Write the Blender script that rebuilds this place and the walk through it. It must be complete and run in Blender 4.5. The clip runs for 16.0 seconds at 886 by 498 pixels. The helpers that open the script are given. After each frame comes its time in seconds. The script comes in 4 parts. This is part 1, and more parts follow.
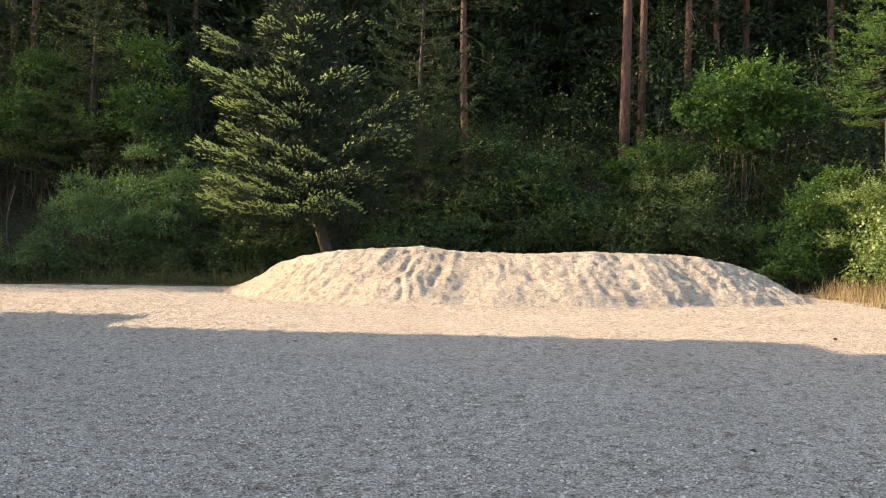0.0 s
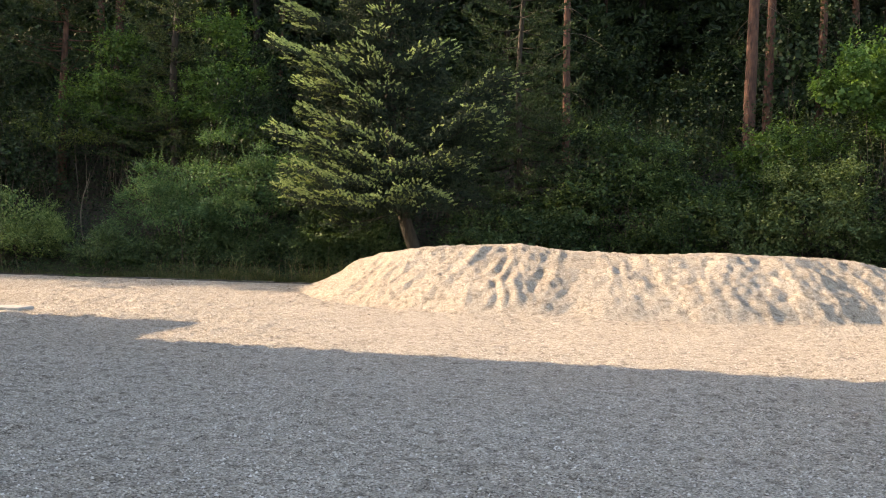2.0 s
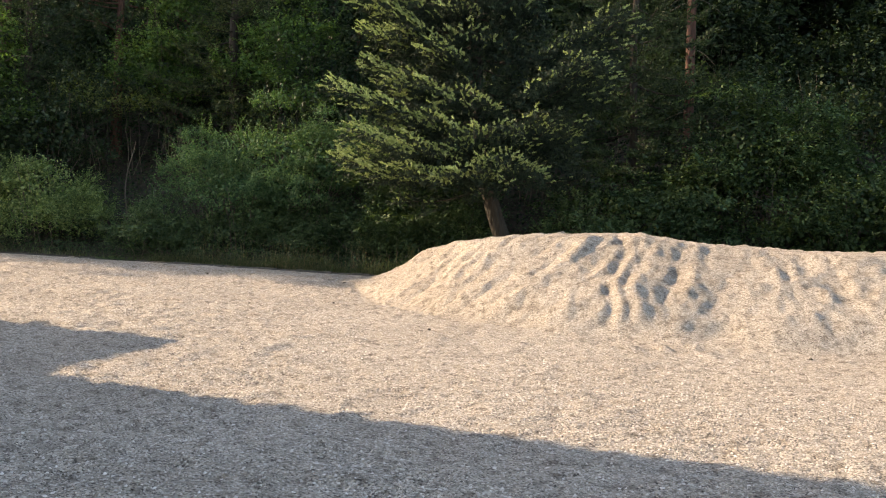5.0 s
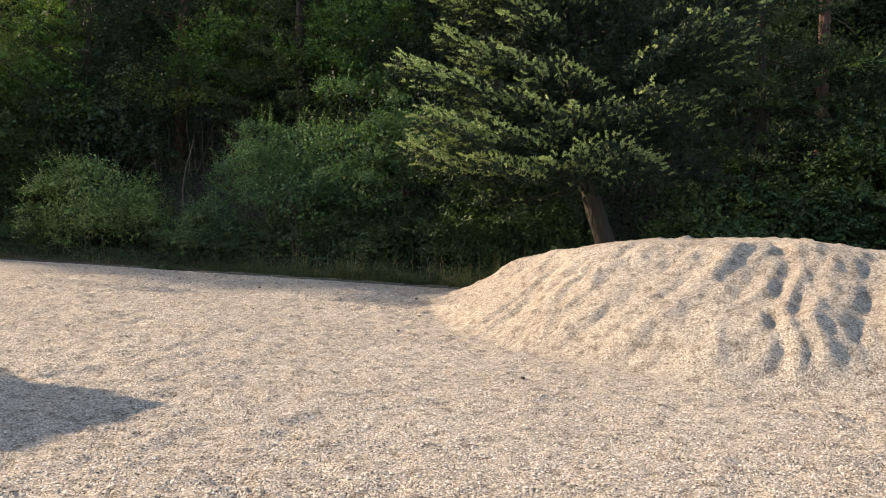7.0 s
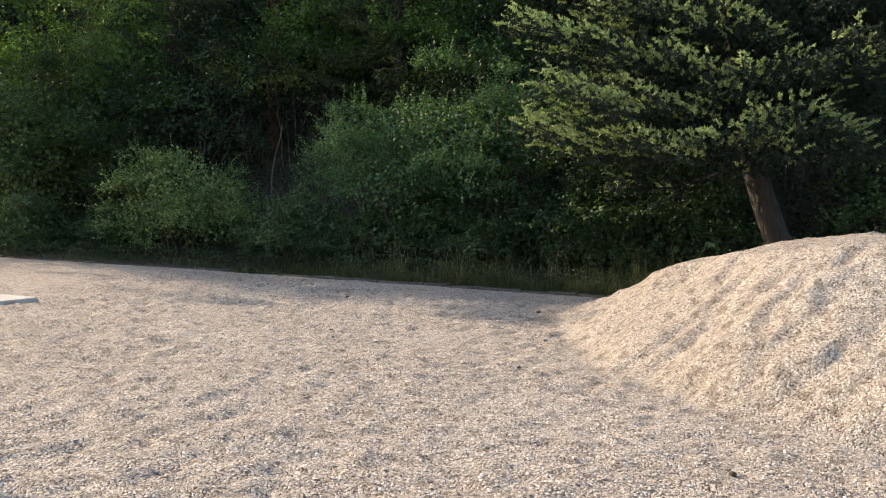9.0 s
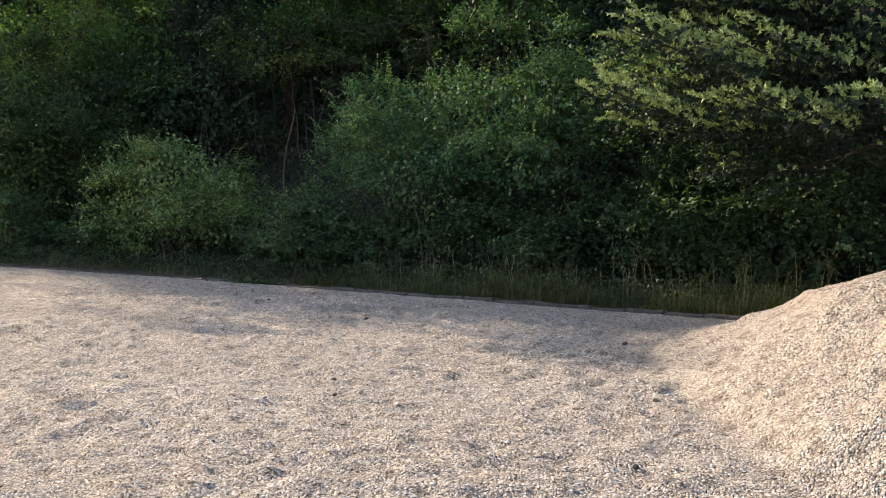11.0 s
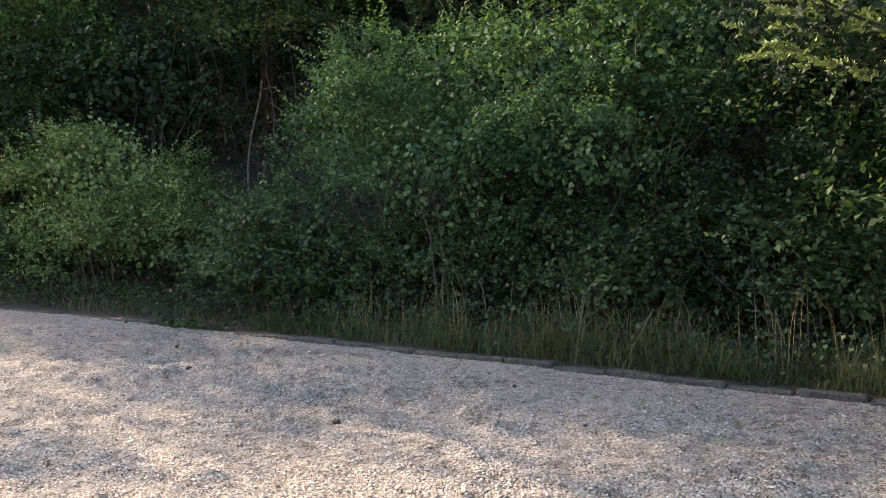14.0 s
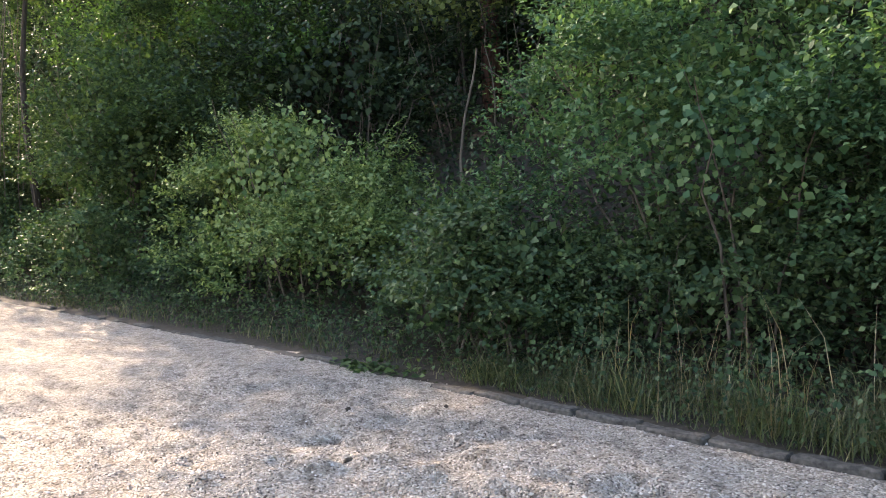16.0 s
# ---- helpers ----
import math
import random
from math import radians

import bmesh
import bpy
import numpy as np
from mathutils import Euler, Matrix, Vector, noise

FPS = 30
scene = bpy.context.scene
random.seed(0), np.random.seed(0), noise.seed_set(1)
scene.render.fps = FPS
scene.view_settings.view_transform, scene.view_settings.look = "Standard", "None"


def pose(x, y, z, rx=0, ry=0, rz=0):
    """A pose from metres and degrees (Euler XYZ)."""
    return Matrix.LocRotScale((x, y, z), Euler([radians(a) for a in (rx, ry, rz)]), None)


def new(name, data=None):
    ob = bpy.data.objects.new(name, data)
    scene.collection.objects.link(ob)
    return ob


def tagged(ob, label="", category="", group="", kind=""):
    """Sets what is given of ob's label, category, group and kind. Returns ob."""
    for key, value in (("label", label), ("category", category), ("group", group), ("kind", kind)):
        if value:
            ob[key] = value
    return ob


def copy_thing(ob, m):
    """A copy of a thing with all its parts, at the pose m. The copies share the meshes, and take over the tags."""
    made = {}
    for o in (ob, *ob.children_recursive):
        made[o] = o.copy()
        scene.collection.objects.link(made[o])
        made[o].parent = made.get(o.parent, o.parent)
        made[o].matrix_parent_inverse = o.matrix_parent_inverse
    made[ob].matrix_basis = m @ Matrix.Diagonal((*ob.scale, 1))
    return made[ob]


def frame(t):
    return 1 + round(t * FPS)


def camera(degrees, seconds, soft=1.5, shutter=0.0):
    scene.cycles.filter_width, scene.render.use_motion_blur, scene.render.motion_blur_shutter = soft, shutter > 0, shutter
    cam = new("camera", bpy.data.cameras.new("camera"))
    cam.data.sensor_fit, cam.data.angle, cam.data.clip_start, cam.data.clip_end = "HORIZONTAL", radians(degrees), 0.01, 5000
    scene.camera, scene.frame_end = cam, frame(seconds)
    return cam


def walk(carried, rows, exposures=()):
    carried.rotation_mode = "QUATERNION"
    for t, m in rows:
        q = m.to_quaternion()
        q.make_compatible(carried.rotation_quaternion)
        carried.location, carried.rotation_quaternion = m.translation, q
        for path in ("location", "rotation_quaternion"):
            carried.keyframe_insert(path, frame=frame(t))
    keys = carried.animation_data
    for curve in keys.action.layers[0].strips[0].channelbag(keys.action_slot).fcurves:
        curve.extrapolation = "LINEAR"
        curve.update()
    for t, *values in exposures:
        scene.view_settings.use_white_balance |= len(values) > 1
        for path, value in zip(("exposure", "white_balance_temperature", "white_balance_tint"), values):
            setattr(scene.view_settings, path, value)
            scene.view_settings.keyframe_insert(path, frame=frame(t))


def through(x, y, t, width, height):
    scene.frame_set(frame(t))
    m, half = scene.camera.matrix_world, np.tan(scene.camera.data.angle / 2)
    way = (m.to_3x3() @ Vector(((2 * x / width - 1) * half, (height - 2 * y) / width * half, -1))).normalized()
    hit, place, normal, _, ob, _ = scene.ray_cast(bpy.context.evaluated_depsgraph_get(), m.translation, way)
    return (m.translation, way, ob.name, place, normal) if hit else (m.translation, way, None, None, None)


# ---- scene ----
cam = camera(54.9, 16.0, soft=1.0)
METRES, EYE, TILT, LEAN, TURN = 23.4, 1.41, 0.0, 0.0, 1.6
ROWS = [
    (0.0, 0.0, 0.0, 0.0, 0.0, -0.34, -0.42),
    (0.5, 0.0, 0.0343, 0.0003, -2.21, 0.25, -1.02),
    (1.0, -0.0011, 0.0646, 0.0017, 1.35, 0.17, -1.18),
    (1.5, -0.0051, 0.0977, 0.0024, 2.03, -0.41, -1.9),
    (2.0, -0.0086, 0.1277, 0.0034, 6.2, -0.89, -1.2),
    (2.5, -0.0141, 0.1605, 0.0032, 6.86, -1.12, -1.71),
    (3.0, -0.0174, 0.1926, 0.0037, 8.13, -1.54, -1.27),
    (5.5, -0.0362, 0.359, 0.0041, 14.47, -2.25, -2.35),
    (6.0, -0.0452, 0.3918, 0.0048, 17.53, -2.27, -2.01),
    (6.5, -0.054, 0.4219, 0.0054, 20.49, -2.78, -1.61),
    (7.0, -0.0633, 0.4547, 0.006, 18.28, -2.46, -1.63),
    (7.5, -0.0737, 0.4851, 0.0065, 22.39, -5.16, -0.58),
    (8.0, -0.0858, 0.5157, 0.0072, 21.0, -1.19, -1.36),
    (8.5, -0.0981, 0.5442, 0.0062, 23.9, -1.96, 0.1),
    (9.0, -0.1142, 0.5748, 0.0055, 25.6, -3.15, -0.64),
    (9.5, -0.1281, 0.6047, 0.0054, 26.4, -3.75, -0.59),
    (10.0, -0.1458, 0.634, 0.0036, 29.09, -3.75, -0.29),
    (12.5, -0.2271, 0.7869, 0.0034, 25.49, -3.02, 0.62),
    (13.0, -0.2449, 0.8152, 0.0038, 25.69, -4.19, 0.73),
    (13.5, -0.263, 0.844, 0.0038, 25.6, -3.99, 0.43),
    (14.0, -0.2792, 0.8722, 0.0039, 28.58, -3.36, 0.69),
    (14.5, -0.2972, 0.9001, 0.0037, 29.03, -2.53, 0.01),
    (15.0, -0.3159, 0.9277, 0.0029, 33.12, -4.07, 1.99),
    (15.5, -0.3358, 0.9492, 0.0027, 38.45, -4.28, 1.85),
    (16.0, -0.3583, 0.9781, 0.0023, 43.97, -2.99, 1.94),
]
walk(cam, [(t, pose(0, 0, EYE, TILT, LEAN, TURN) @ pose(METRES * x, METRES * y, METRES * z, 90 + pitch, roll, yaw)) for t, x, y, z, yaw, pitch, roll in ROWS],
     exposures=[(0.0, 1.97, 8700, 15), (3.0, 1.87, 8400, 15), (6.5, 1.58, 7800, 14), (9.0, 1.44, 7100, 14), (12.5, 1.55, 6900, 14), (13.5, 1.75, 7000, 15), (14.3, 2.0, 7100, 18), (15.1, 2.3, 7000, 18), (15.5, 2.45, 7000, 18), (16.0, 2.5, 7200, 18)])

# ---- light ----
SUN_UP, SUN_SIDE = 26.0, 83.0          # elevation; degrees left of straight ahead
world = bpy.data.worlds.new("sky")
scene.world = world
world.use_nodes = True
wn = world.node_tree
sky = wn.nodes.new("ShaderNodeTexSky")
sky.sky_type = "NISHITA"
sky.sun_disc = False
sky.sun_elevation, sky.sun_rotation = radians(SUN_UP), radians(-SUN_SIDE)
wn.nodes["Background"].inputs["Strength"].default_value = 0.15
wn.links.new(sky.outputs["Color"], wn.nodes["Background"].inputs["Color"])
sun = bpy.data.lights.new("sun", "SUN")
sun.energy, sun.angle, sun.color = 3.3, radians(0.5), (1.0, 0.84, 0.645)
sun_ob = new("sun", sun)
sun_ob.matrix_world = pose(0, 0, 30, 90 - SUN_UP, 0, 180 + SUN_SIDE)

rng = np.random.default_rng(7)


# ---- materials ----
def material(name):
    m = bpy.data.materials.new(name)
    m.use_nodes = True
    nt = m.node_tree
    return m, nt, nt.nodes["Principled BSDF"]


def node(nt, kind, **values):
    n = nt.nodes.new(kind)
    for key, value in values.items():
        n.inputs[key].default_value = value
    return n


def ramp(nt, fac, stops):
    n = nt.nodes.new("ShaderNodeValToRGB")
    while len(n.color_ramp.elements) < len(stops):
        n.color_ramp.elements.new(0.5)
    for e, (p, c) in zip(n.color_ramp.elements, stops):
        e.position, e.color = p, (*c, 1)
    nt.links.new(fac, n.inputs["Fac"])
    return n.outputs["Color"]


def mix(nt, fac, a, b, blend="MIX"):
    n = nt.nodes.new("ShaderNodeMix")
    n.data_type, n.blend_type = "RGBA", blend
    for socket, value in ((n.inputs[0], fac), (n.inputs[6], a), (n.inputs[7], b)):
        if isinstance(value, (int, float)):
            socket.default_value = value
        elif isinstance(value, tuple):
            socket.default_value = (*value, 1)
        else:
            nt.links.new(value, socket)
    return n.outputs[2]


def bump(nt, bsdf, parts):
    """parts: (height socket, strength, distance), chained."""
    last = None
    for height, strength, distance in parts:
        b = node(nt, "ShaderNodeBump", Strength=strength, Distance=distance)
        nt.links.new(height, b.inputs["Height"])
        if last:
            nt.links.new(last, b.inputs["Normal"])
        last = b.outputs["Normal"]
    nt.links.new(last, bsdf.inputs["Normal"])


def gravel_material(name, grain, tone, lumps=0.08):
    m, nt, b = material(name)
    pos = nt.nodes.new("ShaderNodeNewGeometry").outputs["Position"]
    vor = node(nt, "ShaderNodeTexVoronoi", Scale=grain)
    vor2 = node(nt, "ShaderNodeTexVoronoi", Scale=grain * 0.5)
    big = node(nt, "ShaderNodeTexNoise", Scale=0.7, Detail=4)
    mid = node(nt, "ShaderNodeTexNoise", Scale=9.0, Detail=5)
    for n in (vor, vor2, big, mid):
        nt.links.new(pos, n.inputs["Vector"])
    sep = nt.nodes.new("ShaderNodeSeparateColor")
    nt.links.new(vor.outputs["Color"], sep.inputs["Color"])
    t = tone
    stones = ramp(nt, sep.outputs["Red"], [(0.0, (0.15 * t, 0.13 * t, 0.115 * t)), (0.22, (0.39 * t, 0.345 * t, 0.295 * t)),
                                          (0.65, (0.51 * t, 0.455 * t, 0.39 * t)), (1.0, (0.76 * t, 0.71 * t, 0.64 * t))])
    stains = ramp(nt, big.outputs["Fac"], [(0.3, (0.88, 0.86, 0.84)), (0.7, (1.0, 1.0, 1.0))])
    # Low spots of the bump noise darkened: shade painted into the hollows.
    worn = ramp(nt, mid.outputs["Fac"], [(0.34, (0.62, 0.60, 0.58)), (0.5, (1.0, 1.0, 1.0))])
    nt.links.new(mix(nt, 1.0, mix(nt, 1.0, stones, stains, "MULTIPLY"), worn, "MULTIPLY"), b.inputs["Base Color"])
    b.inputs["Roughness"].default_value = 0.92
    b.inputs["Specular IOR Level"].default_value = 0.25
    inv = nt.nodes.new("ShaderNodeMath")
    inv.operation = "SUBTRACT"
    inv.inputs[0].default_value = 1.0
    nt.links.new(vor.outputs["Distance"], inv.inputs[1])
    inv2 = nt.nodes.new("ShaderNodeMath")
    inv2.operation = "SUBTRACT"
    inv2.inputs[0].default_value = 1.0
    nt.links.new(vor2.outputs["Distance"], inv2.inputs[1])
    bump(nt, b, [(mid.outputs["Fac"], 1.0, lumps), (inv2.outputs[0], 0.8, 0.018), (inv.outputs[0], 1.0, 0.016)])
    return m


def leaf_material(name, dark, mid_, light, through=0.35, rough=0.5):
    """Leaves that vary one by one and in patches, with light coming through them."""
    m, nt, b = material(name)
    geo = nt.nodes.new("ShaderNodeNewGeometry")
    info = nt.nodes.new("ShaderNodeObjectInfo")
    patch = node(nt, "ShaderNodeTexNoise", Scale=0.9, Detail=3)
    nt.links.new(geo.outputs["Position"], patch.inputs["Vector"])
    add = nt.nodes.new("ShaderNodeMath")
    add.operation = "MULTIPLY_ADD"
    nt.links.new(patch.outputs["Fac"], add.inputs[0])
    add.inputs[1].default_value = 0.9
    add.inputs[2].default_value = -0.45
    add2 = nt.nodes.new("ShaderNodeMath")
    nt.links.new(geo.outputs["Random Per Island"], add2.inputs[0])
    nt.links.new(add.outputs[0], add2.inputs[1])
    add2.use_clamp = True
    # Blue raised by a quarter: slight haze painted into every leaf colour.
    col = ramp(nt, add2.outputs[0], [(p, (c[0], c[1], c[2] * 1.25)) for p, c in ((0.0, dark), (0.5, mid_), (1.0, light))])
    hue = node(nt, "ShaderNodeHueSaturation")
    vary = nt.nodes.new("ShaderNodeMapRange")
    vary.inputs["To Min"].default_value, vary.inputs["To Max"].default_value = 0.8, 1.15
    nt.links.new(info.outputs["Random"], vary.inputs["Value"])
    nt.links.new(vary.outputs[0], hue.inputs["Value"])
    nt.links.new(col, hue.inputs["Color"])
    nt.links.new(hue.outputs[0], b.inputs["Base Color"])
    b.inputs["Roughness"].default_value = rough
    b.inputs["Specular IOR Level"].default_value = 0.2
    tr = nt.nodes.new("ShaderNodeBsdfTranslucent")
    nt.links.new(mix(nt, 1.0, hue.outputs[0], (1.2, 1.25, 0.55), "MULTIPLY"), tr.inputs["Color"])
    ms = node(nt, "ShaderNodeMixShader", Fac=through)
    nt.links.new(b.outputs[0], ms.inputs[1])
    nt.links.new(tr.outputs[0], ms.inputs[2])
    nt.links.new(ms.outputs[0], nt.nodes["Material Output"].inputs["Surface"])
    return m


def bark_material(name, low, high, scale=6.0):
    m, nt, b = material(name)
    co = nt.nodes.new("ShaderNodeTexCoord").outputs["Object"]
    mp = node(nt, "ShaderNodeMapping", Scale=(1, 1, 0.25))
    nt.links.new(co, mp.inputs["Vector"])
    n1 = node(nt, "ShaderNodeTexNoise", Scale=scale * 2, Detail=6)
    v1 = node(nt, "ShaderNodeTexVoronoi", Scale=scale * 3)
    for n in (n1, v1):
        nt.links.new(mp.outputs[0], n.inputs["Vector"])
    nt.links.new(ramp(nt, n1.outputs["Fac"], [(0.3, low), (0.7, high)]), b.inputs["Base Color"])
    b.inputs["Roughness"].default_value = 0.9
    bump(nt, b, [(v1.outputs["Distance"], 0.8, 0.03), (n1.outputs["Fac"], 0.6, 0.02)])
    return m


def rough_material(name, a, c, scale=8.0, depth=0.01):
    m, nt, b = material(name)
    pos = nt.nodes.new("ShaderNodeNewGeometry").outputs["Position"]
    n1 = node(nt, "ShaderNodeTexNoise", Scale=scale, Detail=7)
    n2 = node(nt, "ShaderNodeTexNoise", Scale=scale * 0.12, Detail=3)
    for n in (n1, n2):
        nt.links.new(pos, n.inputs["Vector"])
    col = ramp(nt, n1.outputs["Fac"], [(0.3, a), (0.7, c)])
    col = mix(nt, 1.0, col, ramp(nt, n2.outputs["Fac"], [(0.3, (0.75, 0.75, 0.75)), (0.7, (1, 1, 1))]), "MULTIPLY")
    nt.links.new(col, b.inputs["Base Color"])
    b.inputs["Roughness"].default_value = 0.9
    bump(nt, b, [(n1.outputs["Fac"], 0.6, depth)])
    return m


def stone_material(name):
    m, nt, b = material(name)
    geo = nt.nodes.new("ShaderNodeNewGeometry")
    col = ramp(nt, geo.outputs["Random Per Island"], [(0.0, (0.24, 0.21, 0.18)), (0.3, (0.43, 0.385, 0.33)), (0.75, (0.54, 0.49, 0.43)), (1.0, (0.74, 0.70, 0.65))])
    nt.links.new(col, b.inputs["Base Color"])
    b.inputs["Roughness"].default_value = 0.9
    return m


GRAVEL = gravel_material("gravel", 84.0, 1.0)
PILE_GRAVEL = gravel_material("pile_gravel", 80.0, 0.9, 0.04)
STONES = stone_material("loose_stones")
SOIL = rough_material("forest_soil", (0.022, 0.016, 0.011), (0.055, 0.042, 0.028), 9.0, 0.03)
CONCRETE = rough_material("old_concrete", (0.36, 0.35, 0.33), (0.52, 0.51, 0.49), 14.0, 0.006)
KERBSTONE = rough_material("kerb_stone", (0.032, 0.03, 0.027), (0.125, 0.118, 0.105), 30.0, 0.02)
PLASTER = rough_material("plaster", (0.55, 0.52, 0.46), (0.65, 0.62, 0.56), 5.0, 0.004)
CLOD = rough_material("dark_earth", (0.03, 0.024, 0.018), (0.09, 0.07, 0.05), 60.0, 0.004)
# Spruce pair: near-black paints shaded needles, pale paints sunlit young tips.
SPRUCE_SHADE = leaf_material("shaded_spruce_needles", (0.010, 0.021, 0.013), (0.020, 0.037, 0.020), (0.042, 0.066, 0.03), 0.05, 0.65)
SPRUCE_LIT_TIP = leaf_material("sunlit_young_spruce_needles", (0.16, 0.23, 0.075), (0.34, 0.44, 0.145), (0.53, 0.61, 0.25), 0.12, 0.6)
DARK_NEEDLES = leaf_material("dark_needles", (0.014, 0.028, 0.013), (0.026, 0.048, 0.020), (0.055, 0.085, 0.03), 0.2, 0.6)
HAZEL_LEAF = leaf_material("hazel_leaves", (0.045, 0.085, 0.03), (0.095, 0.15, 0.05), (0.2, 0.26, 0.10), 0.3, 0.55)
# Dark needles lightened to olive, with the light put into the colour.
LIT_NEEDLES = leaf_material("sunlit_olive_needles", (0.025, 0.045, 0.018), (0.055, 0.085, 0.03), (0.13, 0.16, 0.055), 0.2, 0.6)
PALE_SUN_LEAF = leaf_material("pale_sunlit_leaves", (0.07, 0.12, 0.038), (0.14, 0.21, 0.066), (0.26, 0.33, 0.12), 0.3, 0.6)
PALE_LEAF = leaf_material("grey_green_leaves", (0.035, 0.09, 0.038), (0.085, 0.18, 0.072), (0.19, 0.30, 0.12), 0.3, 0.6)
BRAMBLE_LEAF = leaf_material("bramble_leaves", (0.026, 0.058, 0.025), (0.056, 0.105, 0.04), (0.125, 0.185, 0.07), 0.25, 0.55)
SHRUB_LEAF = leaf_material("shrub_leaves", (0.022, 0.048, 0.018), (0.052, 0.098, 0.034), (0.12, 0.18, 0.055), 0.3, 0.6)
BRIGHT_LEAF = leaf_material("bright_leaves", (0.04, 0.085, 0.022), (0.075, 0.15, 0.038), (0.14, 0.24, 0.06), 0.35, 0.55)
# Yellowed and brightened to stand in for dappled sun on leaves.
SUN_PATCH_LEAF = leaf_material("sun_patch_leaves", (0.09, 0.14, 0.035), (0.155, 0.215, 0.06), (0.28, 0.33, 0.12), 0.35, 0.5)
OLIVE_LEAF = leaf_material("olive_leaves", (0.055, 0.105, 0.035), (0.12, 0.19, 0.06), (0.27, 0.34, 0.12), 0.3, 0.6)
# Shrub leaves with the wood's shade put into the colour.
SHADE_LEAF = leaf_material("shade_tinted_leaves", (0.012, 0.026, 0.012), (0.026, 0.05, 0.021), (0.065, 0.10, 0.038), 0.25, 0.6)
GRASS = leaf_material("grass_blades", (0.05, 0.07, 0.028), (0.085, 0.115, 0.045), (0.22, 0.20, 0.10), 0.3, 0.6)
STRAW = leaf_material("dry_grass", (0.20, 0.15, 0.07), (0.34, 0.26, 0.13), (0.48, 0.39, 0.22), 0.3, 0.6)
PINE_BARK = bark_material("pine_bark", (0.035, 0.017, 0.013), (0.125, 0.058, 0.04))
GREY_BARK = bark_material("grey_bark", (0.016, 0.013, 0.01), (0.045, 0.036, 0.027))
TWIG = bark_material("twig_bark", (0.06, 0.05, 0.04), (0.17, 0.145, 0.115), 12.0)


# ---- mesh helpers ----
def mesh_of(name, verts, faces):
    """One mesh out of arrays: verts (n, 3), faces (m, k)."""
    verts, faces = np.asarray(verts, np.float32), np.asarray(faces, np.int32)
    me = bpy.data.meshes.new(name)
    me.vertices.add(len(verts))
    me.vertices.foreach_set("co", verts.ravel())
    k = faces.shape[1]
    me.loops.add(faces.size)
    me.loops.foreach_set("vertex_index", faces.ravel())
    me.polygons.add(len(faces))
    me.polygons.foreach_set("loop_start", np.arange(0, faces.size, k, dtype=np.int32))
    me.polygons.foreach_set("loop_total", np.full(len(faces), k, np.int32))
    me.update(calc_edges=True)
    return me


def joined(pieces):
    vs, fs, at = [], [], 0
    for v, f in pieces:
        vs.append(v)
        fs.append(f + at)
        at += len(v)
    return np.concatenate(vs), np.concatenate(fs)


def part(name, data, mat, parent=None, label="", smooth=False, kind=""):
    me = data if isinstance(data, bpy.types.Mesh) else mesh_of(name, *data)
    if not me.materials:
        me.materials.append(mat)
    if smooth:
        me.polygons.foreach_set("use_smooth", np.ones(len(me.polygons), bool))
    ob = new(name, me)
    if parent:
        ob.parent = parent
    return tagged(ob, label, kind=kind)


def unit(v):
    return v / np.maximum(np.linalg.norm(v, axis=-1, keepdims=True), 1e-9)


def tube(points, radii, sides=7):
    """A tapered limb along points, closed by a point at its end."""
    p = np.asarray(points, float)
    n = len(p)
    d = unit(np.gradient(p, axis=0))
    ref = np.where(np.abs(d[:, 2:3]) > 0.9, np.array([[1.0, 0, 0]]), np.array([[0, 0, 1.0]]))
    a = unit(np.cross(d, ref))
    b = np.cross(d, a)
    th = np.arange(sides) * 2 * math.pi / sides
    ring = a[:, None] * np.cos(th)[None, :, None] + b[:, None] * np.sin(th)[None, :, None]
    v = (p[:, None] + ring * np.asarray(radii)[:, None, None]).reshape(-1, 3)
    i, j = np.meshgrid(np.arange(n - 1), np.arange(sides), indexing="ij")
    i, j = i.ravel(), j.ravel()
    k = (j + 1) % sides
    return v, np.stack([i * sides + j, i * sides + k, (i + 1) * sides + k, (i + 1) * sides + j], 1)


def leaves(p, d, up, length, width, fold=0.25, droop=0.15):
    """Folded four-point leaves at p, along d, with their upper side to up."""
    d = unit(d)
    side = unit(np.cross(d, up))
    nrm = np.cross(side, d)
    L, W = np.reshape(length, (-1, 1)), np.reshape(width, (-1, 1))
    v1 = p + d * L * 0.45 + side * W + nrm * W * fold
    v3 = p + d * L * 0.45 - side * W + nrm * W * fold
    v2 = p + d * L - nrm * L * droop
    v = np.stack([p, v1, v2, v3], 1).reshape(-1, 3)
    return v, np.arange(len(v)).reshape(-1, 4)


def needles(p, d, length, width):
    """Single slim three-point needles."""
    d = unit(d)
    side = unit(np.cross(d, rng.normal(size=d.shape)))
    L, W = np.reshape(length, (-1, 1)), np.reshape(width, (-1, 1))
    v = np.stack([p + side * W, p - side * W, p + d * L], 1).reshape(-1, 3)
    return v, np.arange(len(v)).reshape(-1, 3)


def sphere_dirs(n, low=-0.3):
    z = rng.uniform(low, 1, n)
    a = rng.uniform(0, 2 * math.pi, n)
    r = np.sqrt(1 - z * z)
    return np.stack([r * np.cos(a), r * np.sin(a), z], 1)


def lumpy(d, seed, amount):
    return np.array([1 + amount * noise.noise(Vector(x) * 2.1 + Vector((seed * 7.3, 0, seed))) + 0.5 * amount * noise.noise(Vector(x) * 5.3 + Vector((0, seed * 3.1, 0))) for x in d])


